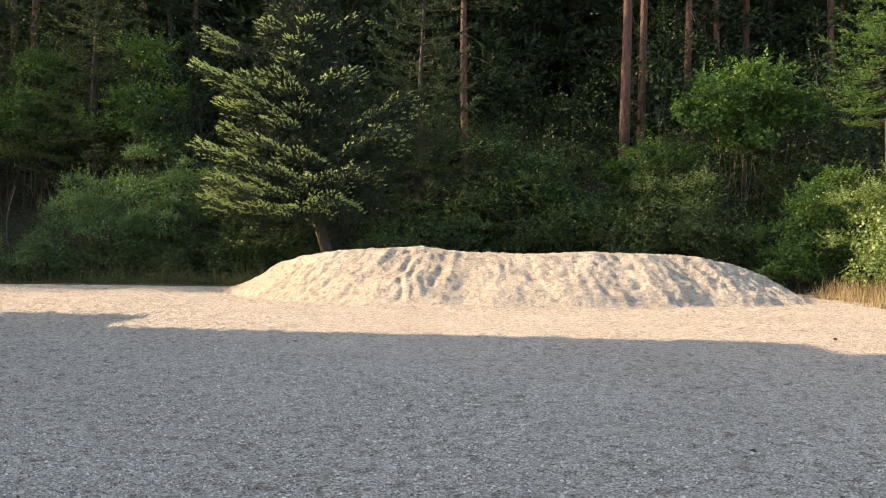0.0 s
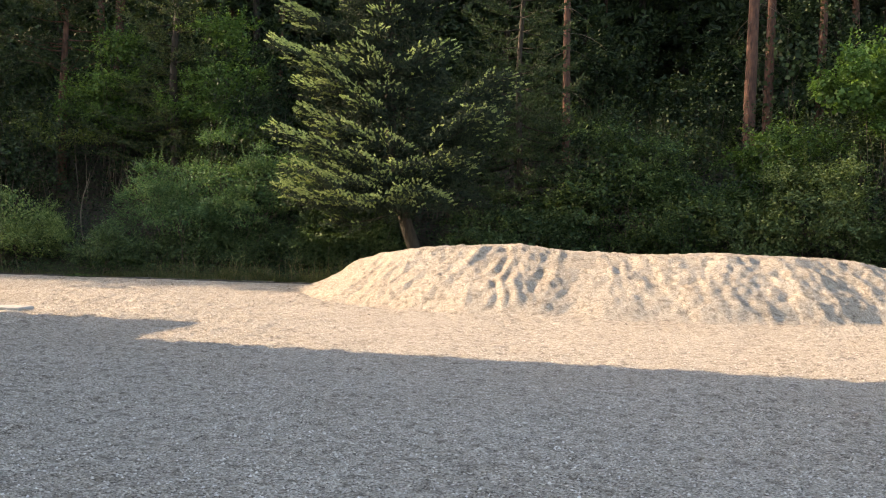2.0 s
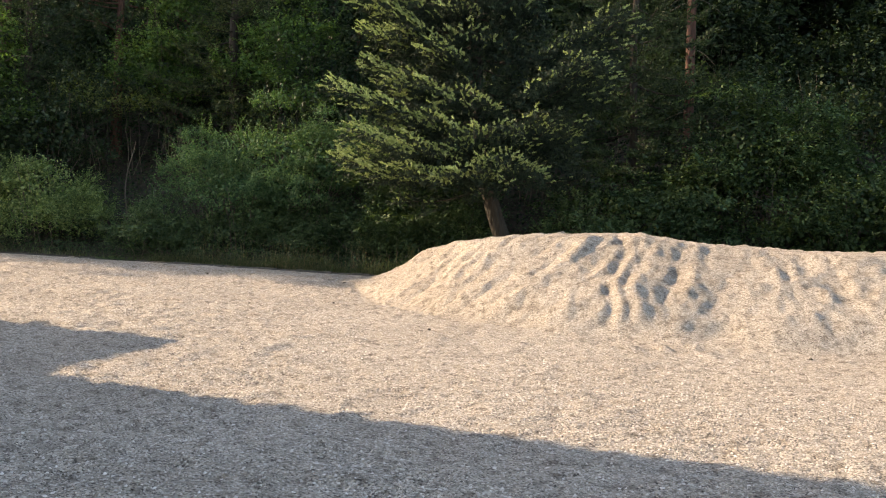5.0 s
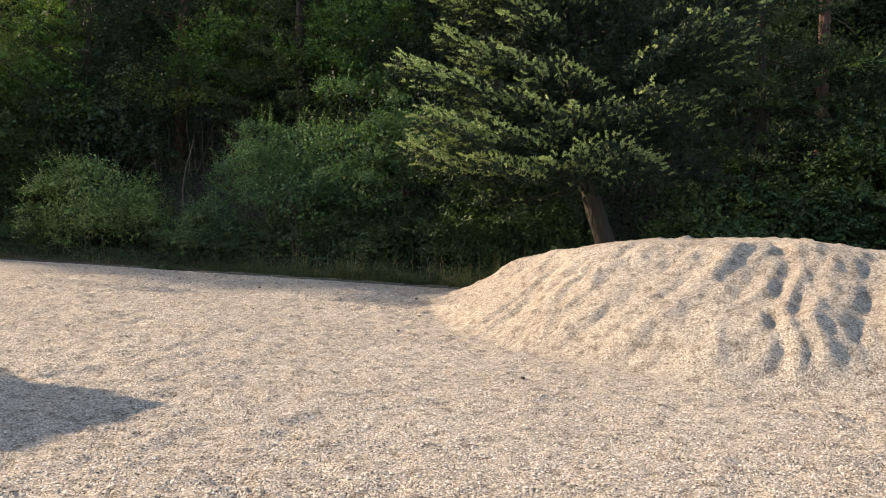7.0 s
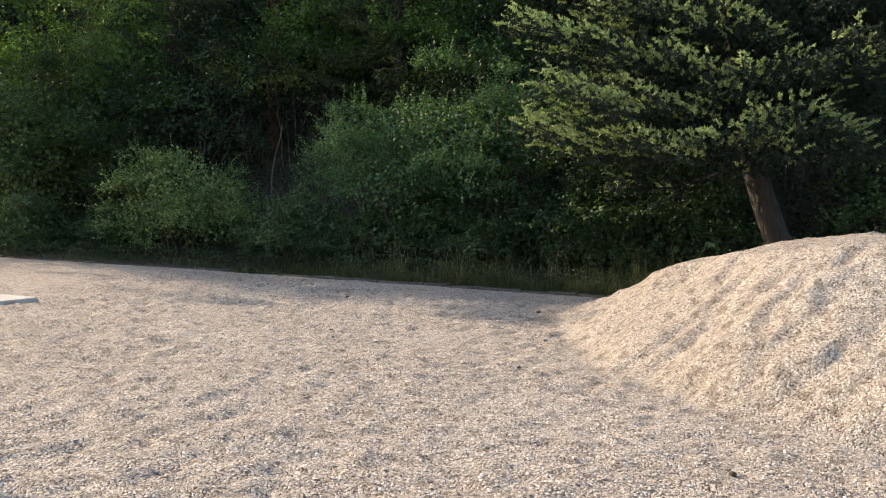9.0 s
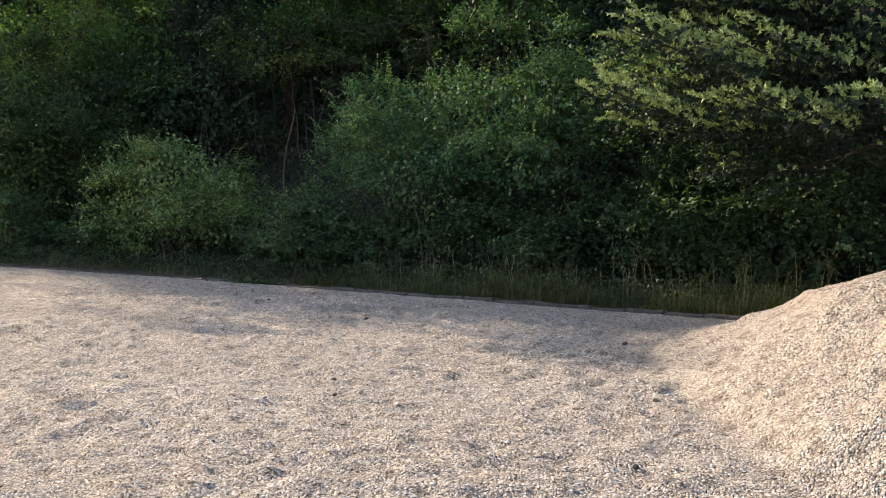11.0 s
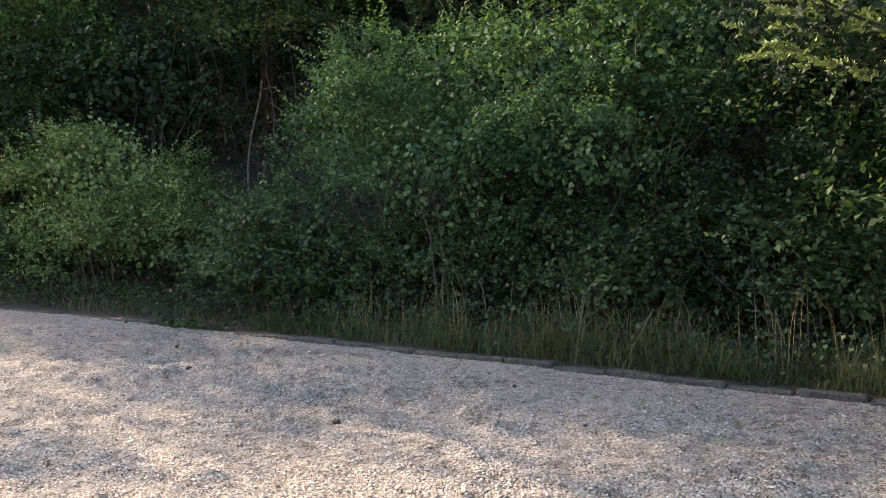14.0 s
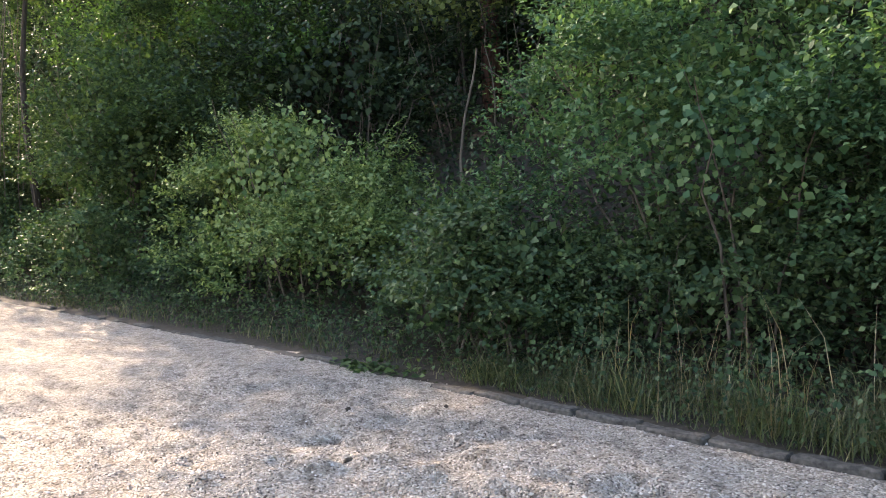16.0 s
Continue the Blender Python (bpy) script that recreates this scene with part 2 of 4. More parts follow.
def twig_leaves(start, way, length, per, size, slim, jitter=0.5):
    """Leaves along straight twigs, alternating to both sides."""
    n = len(start)
    s = np.tile(np.linspace(0.1, 1.0, per), n)
    base = np.repeat(start, per, 0) + np.repeat(way, per, 0) * (np.repeat(length, per) * s)[:, None]
    base[:, 2] -= 0.12 * np.repeat(length, per) * s * s
    side = unit(np.cross(way, [[0.0, 0, 1.0]]) + rng.normal(size=way.shape) * 0.3)
    sign = np.tile(np.where(np.arange(per) % 2, 1.0, -1.0), n)[:, None]
    d = unit(np.repeat(way, per, 0) * 0.6 + np.repeat(side, per, 0) * sign + rng.normal(size=base.shape) * jitter)
    up = unit(np.array([[0, 0, 1.0]]) + np.repeat(way, per, 0) * 0.4 + rng.normal(size=base.shape) * 0.45)
    L = size * rng.uniform(0.6, 1.25, len(base))
    return leaves(base, d, up, L, L * slim)


def bush(name, at, lobes, twigs, per, size, slim, mat, label, stems=9, seed=1, category="bush", group="", lump=0.3, length=0.4, inner=True):
    """A shrub: arching stems and leafy twigs over the lobes (x, y, z, rx, ry, rz), local metres."""
    root = tagged(new(name), label, category, group)
    root.location = at
    pieces, wood = [], []
    vol = np.array([(l[3] * l[4] + l[4] * l[5] + l[3] * l[5]) for l in lobes])
    for lobe, share in zip(lobes, vol / vol.sum()):
        n = max(20, int(twigs * share))
        c, r = np.array(lobe[:3]), np.array(lobe[3:])
        heads = max(5, int(30 * share * len(lobes) ** 0.5))
        hd = sphere_dirs(heads, -0.7)
        hc = c + hd * r * (lumpy(hd, seed + lobe[0], lump) * rng.uniform(0.5, 1.0, heads))[:, None]
        hr = rng.uniform(0.16, 0.46, heads) * r.mean()
        own = rng.choice(heads, n, p=hr ** 2 / (hr ** 2).sum())
        d = unit(sphere_dirs(n, -0.35) + hd[own] * 0.6 + np.array([0, 0, 0.15]))
        p = hc[own] + d * (hr[own] * rng.uniform(0.7, 1.05, n))[:, None] * np.array([1.2, 1.2, 0.75])
        keep = p[:, 2] > 0.08
        p, d = p[keep], d[keep]
        n = len(p)
        way = unit(d / r * r.mean() + rng.normal(size=d.shape) * 0.55 + np.array([0, 0, 0.15]))
        ln = length * rng.uniform(0.5, 1.4, n)
        pieces.append(twig_leaves(p - way * ln[:, None] * 0.5, way, ln, per, size, slim))
        m = max(4, n // 9)
        pick = rng.integers(0, n, m)
        far_way = unit(way[pick] + np.array([0, 0, 0.35]))
        pieces.append(twig_leaves(p[pick] - far_way * 0.2, far_way, length * rng.uniform(1.3, 2.3, m), per * 2, size, slim, 0.4))
        if inner:
            m = int(n * 1.6)
            d2 = sphere_dirs(m, -0.8)
            p2 = c + d2 * r * rng.uniform(0.3, 0.78, m)[:, None]
            p2[:, 2] = np.maximum(p2[:, 2], 0.05)
            L = size * rng.uniform(1.1, 1.8, m)
            pieces.append(leaves(p2, rng.normal(size=d2.shape), d2 + rng.normal(size=d2.shape) * 0.5, L, L * 0.4))
        for _ in range(max(2, int(stems * share + 0.5))):
            end = c + sphere_dirs(1, 0.0)[0] * r * rng.uniform(0.75, 1.08)
            foot = np.array([c[0] * 0.7 + rng.normal() * 0.2, c[1] * 0.7 + rng.normal() * 0.2, -0.1])
            t = np.linspace(0, 1, 8)[:, None]
            bow = foot * (1 - t) + end * t + np.array([0, 0, 1.0]) * (t * (1 - t)) * 0.9 * r[2]
            bow += rng.normal(size=bow.shape) * 0.03
            wood.append(tube(bow, np.linspace(0.016, 0.003, 8), 5))
    part("stemwood", joined(wood), TWIG, root, kind="stuff")
    part("foliage", joined(pieces), mat, root, kind="stuff")
    return root


# ---- ground ----
def kerb_y(x):
    """The kerb runs almost along x and bends slightly towards the heap."""
    return np.clip(27.33 - 0.062 * (np.asarray(x, float) + 13), 26.7, 27.6)


def bank(x, y):
    """Height of the ground: level gravel, then a wooded bank."""
    up = np.clip(y - 28.3 - 0.5 * np.sin(x * 0.4), 0, 80)
    right = np.clip(x - 11.5, 0, 8) * np.clip((y - 15) / 8, 0, 1)
    return np.where(y > kerb_y(x) + 0.04, 0.02, 0) + 0.42 * up * np.clip(up / 3, 0.2, 1) + 0.15 * right


def pile_height(x, y):
    """The long heap: steep front and ends, a humped crest, rills and footprints."""
    front = np.interp(x, [-8, -7.2, -6.5, -5.2, -4, -2, 2, 6, 8.2, 9.2], [25.6, 24.6, 23.0, 20.8, 19.7, 18.75, 18.4, 19.4, 20.5, 22])
    back = np.interp(x, [-8, -7.2, -6, -4, 6, 8.2, 9.2], [25.0, 25.9, 26.6, 26.9, 25.6, 24.2, 22.4])
    crest = np.interp(x, [-7.6, -6.4, -5.0, -4.2, -3.2, -2.2, -1.2, 0, 1.5, 3.2, 4.6, 5.8, 7.0, 8.3, 9], [0.0, 0.41, 0.89, 1.10, 1.25, 1.29, 1.35, 1.21, 1.17, 1.23, 1.19, 1.16, 0.9, 0.35, 0.0])
    d = np.minimum(y - front, (back - y) * 0.9)
    return crest * 0.965, d


def gravel_relief(x, y):
    """Small waves, scuffs and footprints in the gravel."""
    out = np.zeros(x.size)
    toe = np.exp(-(np.clip(-pile_height(x, y)[1], 0, 9) / 0.9) ** 2).ravel()
    for i, (a, c) in enumerate(zip(x.ravel(), y.ravel())):
        rough = 0.7 + 0.7 * toe[i] + 0.6 * min(1.0, max(0.0, (-a - 3) / 4)) + 0.8 * max(0.0, noise.noise((a * 0.35, c * 0.35, 8)) + 0.35)
        rough *= min(1.0, max(0.15, (27.25 - 0.062 * (a + 13) - c) / 0.7))
        out[i] = 0.010 * noise.noise((a * 1.3, c * 1.3, 0)) + rough * (0.020 * noise.noise((a * 2.9, c * 3.6, 3)) + 0.036 * (0.3 - abs(noise.noise((a * 3.7, c * 4.4, 5)))) + 0.027 * noise.noise((a * 6.0, c * 6.6, 7)))
    return out.reshape(x.shape)


def axis(lo, fine_lo, fine_hi, hi, step):
    fine = np.arange(fine_lo, fine_hi, step)
    a, g, left = fine_lo, step, []
    while a > lo:
        g *= 1.25
        a -= g
        left.append(a)
    b, g, right = fine[-1], step, []
    while b < hi:
        g *= 1.25
        b += g
        right.append(b)
    return np.array(left[::-1] + list(fine) + right)


def ground():
    xs, ys = axis(-900, -15, 9, 900, 0.085), axis(-900, 2.0, 27.66, 900, 0.085)
    X, Y = np.meshgrid(xs, ys)
    near = (X > -17) & (X < 11) & (Y > 1) & (Y < 28)
    Z = bank(X, Y)
    Z[near] += gravel_relief(X[near], Y[near])
    n, m = X.shape
    i, j = np.meshgrid(np.arange(n - 1), np.arange(m - 1), indexing="ij")
    a = (i * m + j).ravel()
    me = mesh_of("ground", np.stack([X, Y, Z], -1).reshape(-1, 3), np.stack([a, a + 1, a + m + 1, a + m], 1))
    me.materials.append(GRAVEL)
    me.materials.append(SOIL)
    cx, cy = X[:-1, :-1].ravel() + 0.05, Y[:-1, :-1].ravel() + 0.05
    soil = (cy > kerb_y(cx)) | (cx > 9.7 + 0.25 * np.sin(cy * 2.1)) | (cx < -60) | (cy < -30)
    me.polygons.foreach_set("material_index", soil.astype(np.int32))
    me.polygons.foreach_set("use_smooth", np.ones(len(me.polygons), bool))
    tagged(new("ground", me), "pale crushed gravel yard with dark soil under the trees", "ground", kind="structure")


ground()


def gravel_pile():
    xs, ys = np.arange(-8.4, 9.8, 0.048), np.arange(17.3, 27.3, 0.048)
    X, Y = np.meshgrid(xs, ys)
    crest, d = pile_height(X, Y)
    wob, rill, fine, grit = (np.zeros(X.size) for _ in range(4))
    for k, (a, c) in enumerate(zip(X.ravel(), Y.ravel())):
        skew = a + (c - 21) * (-0.95 if a < -4 else 0.15 if a > 1 else -0.95 + 0.22 * (a + 4))
        wob[k] = noise.noise((a * 0.8, c * 0.8, 1.0))
        rill[k] = 2.2 * abs(noise.noise((skew * 1.05, c * 0.42, 9.0))) + 1.5 * abs(noise.noise((skew * 2.3, c * 0.6, 4.0))) - 0.75
        fine[k] = noise.noise((skew * 3.3 + 5, c * 3.0, 2.0)) + 0.7 * noise.noise((a * 6.1, c * 5.2, 12.0))
        grit[k] = noise.noise((a * 9.5, c * 9.5, 6.0)) + (1.0 if a < 0 else 0.5) * noise.noise((skew * 5.5, c * 1.2, 15.0))
    wob, rill, fine, grit = (q.reshape(X.shape) for q in (wob, rill, fine, grit))
    s = np.clip((d + 0.22 * wob + 0.06 * rill + 0.04 * fine) / (2.05 + 0.7 * np.clip((-X - 4) / 2.5, 0, 1) + 0.65 * np.exp(-((X - 0.5) / 3.0) ** 2)), -0.3, 1.15)
    low = np.clip(s, 0, 1)
    prof = low * (1.12 - 0.12 * low) - 0.05 * np.exp(-((low - 0.1) / 0.09) ** 2)
    Z = crest * prof
    flank = low * np.clip(1.25 - s, 0, 1)
    Z += flank * ((0.036 + 0.036 * np.clip((-X - 1.5) / 2, 0, 1)) * rill + (0.032 + 0.026 * np.clip(X, 0, 1)) * fine + 0.04 * grit) + (0.04 * wob + 0.018 * fine) * low + 0.009 * grit * np.clip(s * 4, 0, 1)
    # footprints and small slides
    r2 = np.random.default_rng(3)
    for _ in range(330):
        fx, fy = r2.uniform(-5.0, 8.0), r2.uniform(19.2, 22.6)
        if (fx < 0.3 and r2.random() < 0.55) or abs(fx + 1.3) < 0.45:
            continue
        w, dep, turn = r2.uniform(0.045, 0.10), r2.uniform(0.010, 0.032), r2.normal() * 0.8
        box = (np.abs(X - fx) < 0.7) & (np.abs(Y - fy) < 0.7)
        u, v = (X[box] - fx) + turn * (Y[box] - fy), (Y[box] - fy)
        q = (u / w) ** 2 + (v / (w * 1.7)) ** 2
        spill = np.exp(-(u / (w * 1.2)) ** 2 - ((v + 2.3 * w) / (w * 1.1)) ** 2)
        Z[box] += (-dep * np.exp(-q) + 0.5 * dep * spill) * np.clip(s[box] * 3, 0, 1)
    # a double track scrambled up the front
    for fx, dep in ((-1.47, 0.048), (-1.24, 0.026)):
        mid = fx + 0.06 * np.sin(Y * 3.4) + 0.02 * np.sin(Y * 7.9 + fx * 9) + 0.02 * (Y - 20.5)
        lane = np.exp(-((X - mid) / 0.075) ** 2) * ((Y > 19.0) & (Y < 21.9))
        rim = np.exp(-((X - mid - 0.15) / 0.07) ** 2) * ((Y > 19.0) & (Y < 21.9))
        Z += -dep * lane + 0.02 * rim
    Z = np.where(s <= 0, np.where(s > -0.25, 0.016 + 0.10 * s + 0.015 * fine + 0.012 * grit, -0.06), Z + 0.016)
    n, m = X.shape
    i, j = np.meshgrid(np.arange(n - 1), np.arange(m - 1), indexing="ij")
    a = (i * m + j).ravel()
    keep = (Z.ravel()[a] > -0.055) | (Z.ravel()[a + m + 1] > -0.055)
    a = a[keep]
    me = mesh_of("gravel_heap", np.stack([X, Y, Z], -1).reshape(-1, 3), np.stack([a, a + 1, a + m + 1, a + m], 1))
    me.materials.append(PILE_GRAVEL)
    me.polygons.foreach_set("use_smooth", np.ones(len(me.polygons), bool))
    tagged(new("gravel_heap", me), "long heap of pale crushed gravel with footprints and rills", "gravel heap")
    return xs, ys, Z


PX, PY, PZ = gravel_pile()


# ---- building out of sight that shades the yard ----
def block(x0, y0, z0, x1, y1, z1, b=0.0):
    bm = bmesh.new()
    bmesh.ops.create_cube(bm, size=1)
    for v in bm.verts:
        v.co = Vector(((x0 + x1) / 2 + v.co.x * (x1 - x0), (y0 + y1) / 2 + v.co.y * (y1 - y0), (z0 + z1) / 2 + v.co.z * (z1 - z0)))
    if b:
        bmesh.ops.bevel(bm, geom=bm.edges[:], offset=b, segments=1, affect="EDGES")
    me = bpy.data.meshes.new("block")
    bm.to_mesh(me)
    bm.free()
    return me


def building():
    root = tagged(new("building"), "plain plastered building with a low annex beside the yard", "building", kind="structure")
    part("main_wall", block(-30, -14, -0.1, -16, 15.1, 10.3), PLASTER, root)
    part("upper_wall", block(-29.6, -13.4, 10.3, -16.4, 13.9, 16), PLASTER, root)
    part("annex_wall", block(-29, 15.1, -0.1, -16, 17.3, 4.95), PLASTER, root)


building()

# low concrete slab at the yard's side
for x0, y0, x1, y1 in ((-18.5, 20.95, -14.15, 21.85), (-13.6, 16.9, -9.75, 17.36)):
    slab = part("concrete_slab", block(x0, y0, -0.05, x1, y1, 0.06, 0.012), CONCRETE)
    tagged(slab, "low pale concrete slab lying on the gravel", "slab", "slabs on the gravel")


# ---- kerb ----
def kerb():
    root = tagged(new("kerb"), "worn grey stone kerb along the planted bank", "kerb", kind="structure")
    kinds = []
    for h in (0.02, 0.032, 0.048, 0.038):
        bm = bmesh.new()
        bm.from_mesh(block(0, -0.06, -0.12, 0.485, 0.06, h, 0.014))
        bmesh.ops.subdivide_edges(bm, edges=[e for e in bm.edges if e.calc_length() > 0.3], cuts=5)
        for v in bm.verts:
            v.co += Vector((0, 1, 0.8)) * (0.016 * noise.noise(v.co * 7 + Vector((h * 900, 0, 0))))
        me = bpy.data.meshes.new("kerb_stone")
        bm.to_mesh(me)
        bm.free()
        kinds.append(me)
    for k in range(104):
        ob = part("kerb_stone", kinds[int(rng.integers(4))], KERBSTONE, root)
        x = -42 + 0.5 * k
        ob.location = (x, float(kerb_y(x + 0.25)) + rng.normal() * 0.015, rng.normal() * 0.008 - (0.02 if x < -13 else -0.004))
        ob.rotation_euler = (rng.normal() * 0.04, rng.normal() * 0.012, rng.normal() * 0.02 - (0.055 if -20 < x < -3 else 0))


kerb()


# ---- trees ----
def spruce(at, height, radius, low, mat, label, whorls=26, twig_gap=0.16, needle=0.055, per=16, lean=0.0, seed=3, name="spruce_tree", group="", wide=0.16, finger=0.17, round_=5, thick=0.19, sides=5):
    """A spruce: bent trunk, tiers of flat boughs with side shoots set with needles."""
    r = np.random.default_rng(seed)
    root = tagged(new(name), label, "tree", group)
    root.location = at
    zs = np.linspace(-0.4, height, 22)
    axis_x = lambda z: lean * (1 - np.exp(-np.maximum(z, 0) / 1.0))
    pts = np.stack([axis_x(zs) + 0.06 * np.sin(zs * 0.9), 0.05 * np.cos(zs * 0.7), zs], 1)
    part("trunk", tube(pts, thick * (1 - zs / (height * 1.02)) ** 0.8 + 0.012, 12), GREY_BARK, root, smooth=True)
    limbs, P, D, L = [], [], [], []

    def bough(foot, tip):
        foot, tip = np.array(foot, float), np.array(tip, float)
        run = tip - foot
        ln = np.linalg.norm(run)
        out = unit(run * np.array([1, 1, 0]))
        lat = np.array([-out[1], out[0], 0])
        t = np.linspace(0, 1, 7)
        sag = -0.13 * ln * np.sin(t * math.pi)
        bow = foot + run * t[:, None] + np.array([0, 0, 1.0]) * sag[:, None] + lat * (0.07 * ln * np.sin(t * math.pi) * r.normal())[:, None]
        limbs.append(tube(bow if sides > 3 else bow[::3], np.linspace(0.03, 0.006, 7 if sides > 3 else 3) * (0.5 + 0.5 * ln / radius), sides))
        for s in np.arange(0.26, 1.0, twig_gap / ln):
            q = np.array([np.interp(s, t, bow[:, c]) for c in range(3)])
            for sign in (-1, 1):
                sub = ln * 0.36 * (1.1 - s) * r.uniform(0.55, 1.2) + 0.12
                dirn = unit(out * 0.8 + lat * sign * r.uniform(0.5, 1.0) + np.array([0, 0, r.uniform(-0.2, 0.35)]))
                count = max(2, int(sub / (finger * 0.62)))
                for c in range(count):
                    a = q + dirn * sub * (c + 0.3) / count + np.array([0, 0, 0.05 * math.sin(c * 1.4)])
                    for side in ((-1, 1) if c < count - 1 else (0,)):
                        P.append(a)
                        D.append(unit(dirn + np.cross(dirn, [0, 0, 1.0]) * side * 0.8 + r.normal(size=3) * 0.2 + np.array([0, 0, r.uniform(0.0, 0.5)])))
                        L.append(finger * r.uniform(0.65, 1.2))
        P.append(bow[-1])
        D.append(unit(bow[-1] - bow[-2] + np.array([0, 0, 0.15])))
        L.append(finger * 1.2)

    for w in range(whorls):
        f = w / (whorls - 1)
        z = low + (height - low - 0.3) * f ** 1.05
        reach = radius * (1 - f) ** 0.72 * (0.7 + 0.3 * min(1, f * 6 + 0.4))
        for k in range(round_):
            az = w * 2.4 + k * 2 * math.pi / round_ + r.normal() * 0.25
            ln = reach * r.uniform(0.6, 1.15)
            if ln < 0.2:
                continue
            foot = np.array([float(axis_x(z)), 0, z + r.normal() * 0.12])
            bough(foot, foot + np.array([math.cos(az) * ln, math.sin(az) * ln, ln * (r.uniform(-0.12, 0.14) + 0.4 * f)]))
    P, D, L = np.array(P), np.array(D), np.array(L)
    s = np.tile(np.linspace(0, 1, per), len(P))
    base = np.repeat(P, per, 0) + np.repeat(D, per, 0) * (np.repeat(L, per) * s)[:, None]
    nd = unit(np.repeat(D, per, 0) * 0.85 + unit(r.normal(size=base.shape)) * 0.8 + np.array([0, 0, 0.15]))
    ln = needle * r.uniform(0.7, 1.2, len(base))
    part("boughwood", joined(limbs), GREY_BARK, root, kind="stuff")
    part("needles", needles(base, nd, ln, ln * wide), mat, root, kind="stuff")
    return root


def pine(at, height, label, seed, crown=0.5, thick=0.17, name="pine_tree", group="tall pines"):
    """A tall pine: reddish bare trunk, dead stubs, a clumped crown of needle tufts high up."""
    r = np.random.default_rng(seed)
    root = tagged(new(name), label, "tree", group)
    root.location = at
    zs = np.linspace(-0.5, height, 22)
    px, py = r.uniform(0, 6), r.uniform(0, 6)
    wx = lambda z: 0.12 * np.sin(z * 0.28 + px) + 0.015 * z * math.sin(py)
    wy = lambda z: 0.12 * np.cos(z * 0.25 + py)
    pts = np.stack([wx(zs) - wx(0.0), wy(zs) - wy(0.0), zs], 1)
    trunk = part("trunk", tube(pts, thick * (1 - np.clip(zs, 0, None) / (height * 1.05)) ** 0.6, 10), PINE_BARK, root, smooth=True)
    dead, limbs, P = [], [], []
    for _ in range(16):
        z = r.uniform(1.5, height * crown)
        az = r.uniform(0, 6.28)
        ln = r.uniform(0.4, 1.7)
        t = np.linspace(0, 1, 6)
        out = np.array([math.cos(az), math.sin(az), 0])
        bow = np.array([np.interp(z, zs, pts[:, 0]), np.interp(z, zs, pts[:, 1]), z]) + out * (ln * t)[:, None] + np.array([0, 0, 1.0]) * (-0.55 * ln * t * t + r.normal() * 0.12 * t)[:, None]
        dead.append(tube(bow, np.linspace(0.014, 0.004, 6), 4))
    for _ in range(34):
        f = r.uniform(0, 1)
        z = height * (crown + (1 - crown) * f)
        az = r.uniform(0, 6.28)
        ln = (0.6 + 2.3 * (1 - f) ** 0.7) * r.uniform(0.6, 1.1)
        t = np.linspace(0, 1, 6)
        out = np.array([math.cos(az), math.sin(az), 0])
        bow = np.array([np.interp(z, zs, pts[:, 0]), np.interp(z, zs, pts[:, 1]), z]) + out * (ln * t)[:, None] + np.array([0, 0, 1.0]) * (0.25 * ln * t * t - 0.1 * ln * t)[:, None]
        limbs.append(tube(bow, np.linspace(0.035, 0.008, 6), 5))
        for s in r.uniform(0.35, 1.05, 26):
            q = np.array([np.interp(s, t, bow[:, c]) for c in range(3)])
            P.append(q + r.normal(size=3) * np.array([0.28, 0.28, 0.16]))
    P = np.array(P)
    per = 10
    base = np.repeat(P, per, 0) + r.normal(size=(len(P) * per, 3)) * 0.04
    nd = unit(unit(r.normal(size=base.shape)) + np.array([0, 0, 0.45]))
    ln = r.uniform(0.12, 0.24, len(base))
    for piece in dead:
        part("dead_branch", piece, TWIG, trunk, "bare grey dead branch")
    for piece in limbs:
        part("limb", piece, PINE_BARK, trunk)
    part("needles", needles(base, nd, ln, ln * 0.12), DARK_NEEDLES, root, kind="stuff")
    return root


def broadleaf(at, height, lobes, twigs, per, size, mat, label, seed=5, name="broadleaf_tree", stems=14, thick=0.11):
    """A leafy tree: trunk, limbs to each lobe, leafy twigs."""
    root = bush(name, at, lobes, twigs, per, size, 0.33, mat, label, stems=stems, seed=seed, category="tree", lump=0.35, length=0.55)
    z = np.linspace(-0.4, height, 10)
    part("trunk", tube(np.stack([0.1 * np.sin(z), 0.1 * np.cos(z * 0.8), z], 1), np.linspace(thick, thick * 0.27, 10), 9), GREY_BARK, root, smooth=True)
    return root


def floor_z(x, y):
    return float(bank(np.array(x, float), np.array(y, float)))


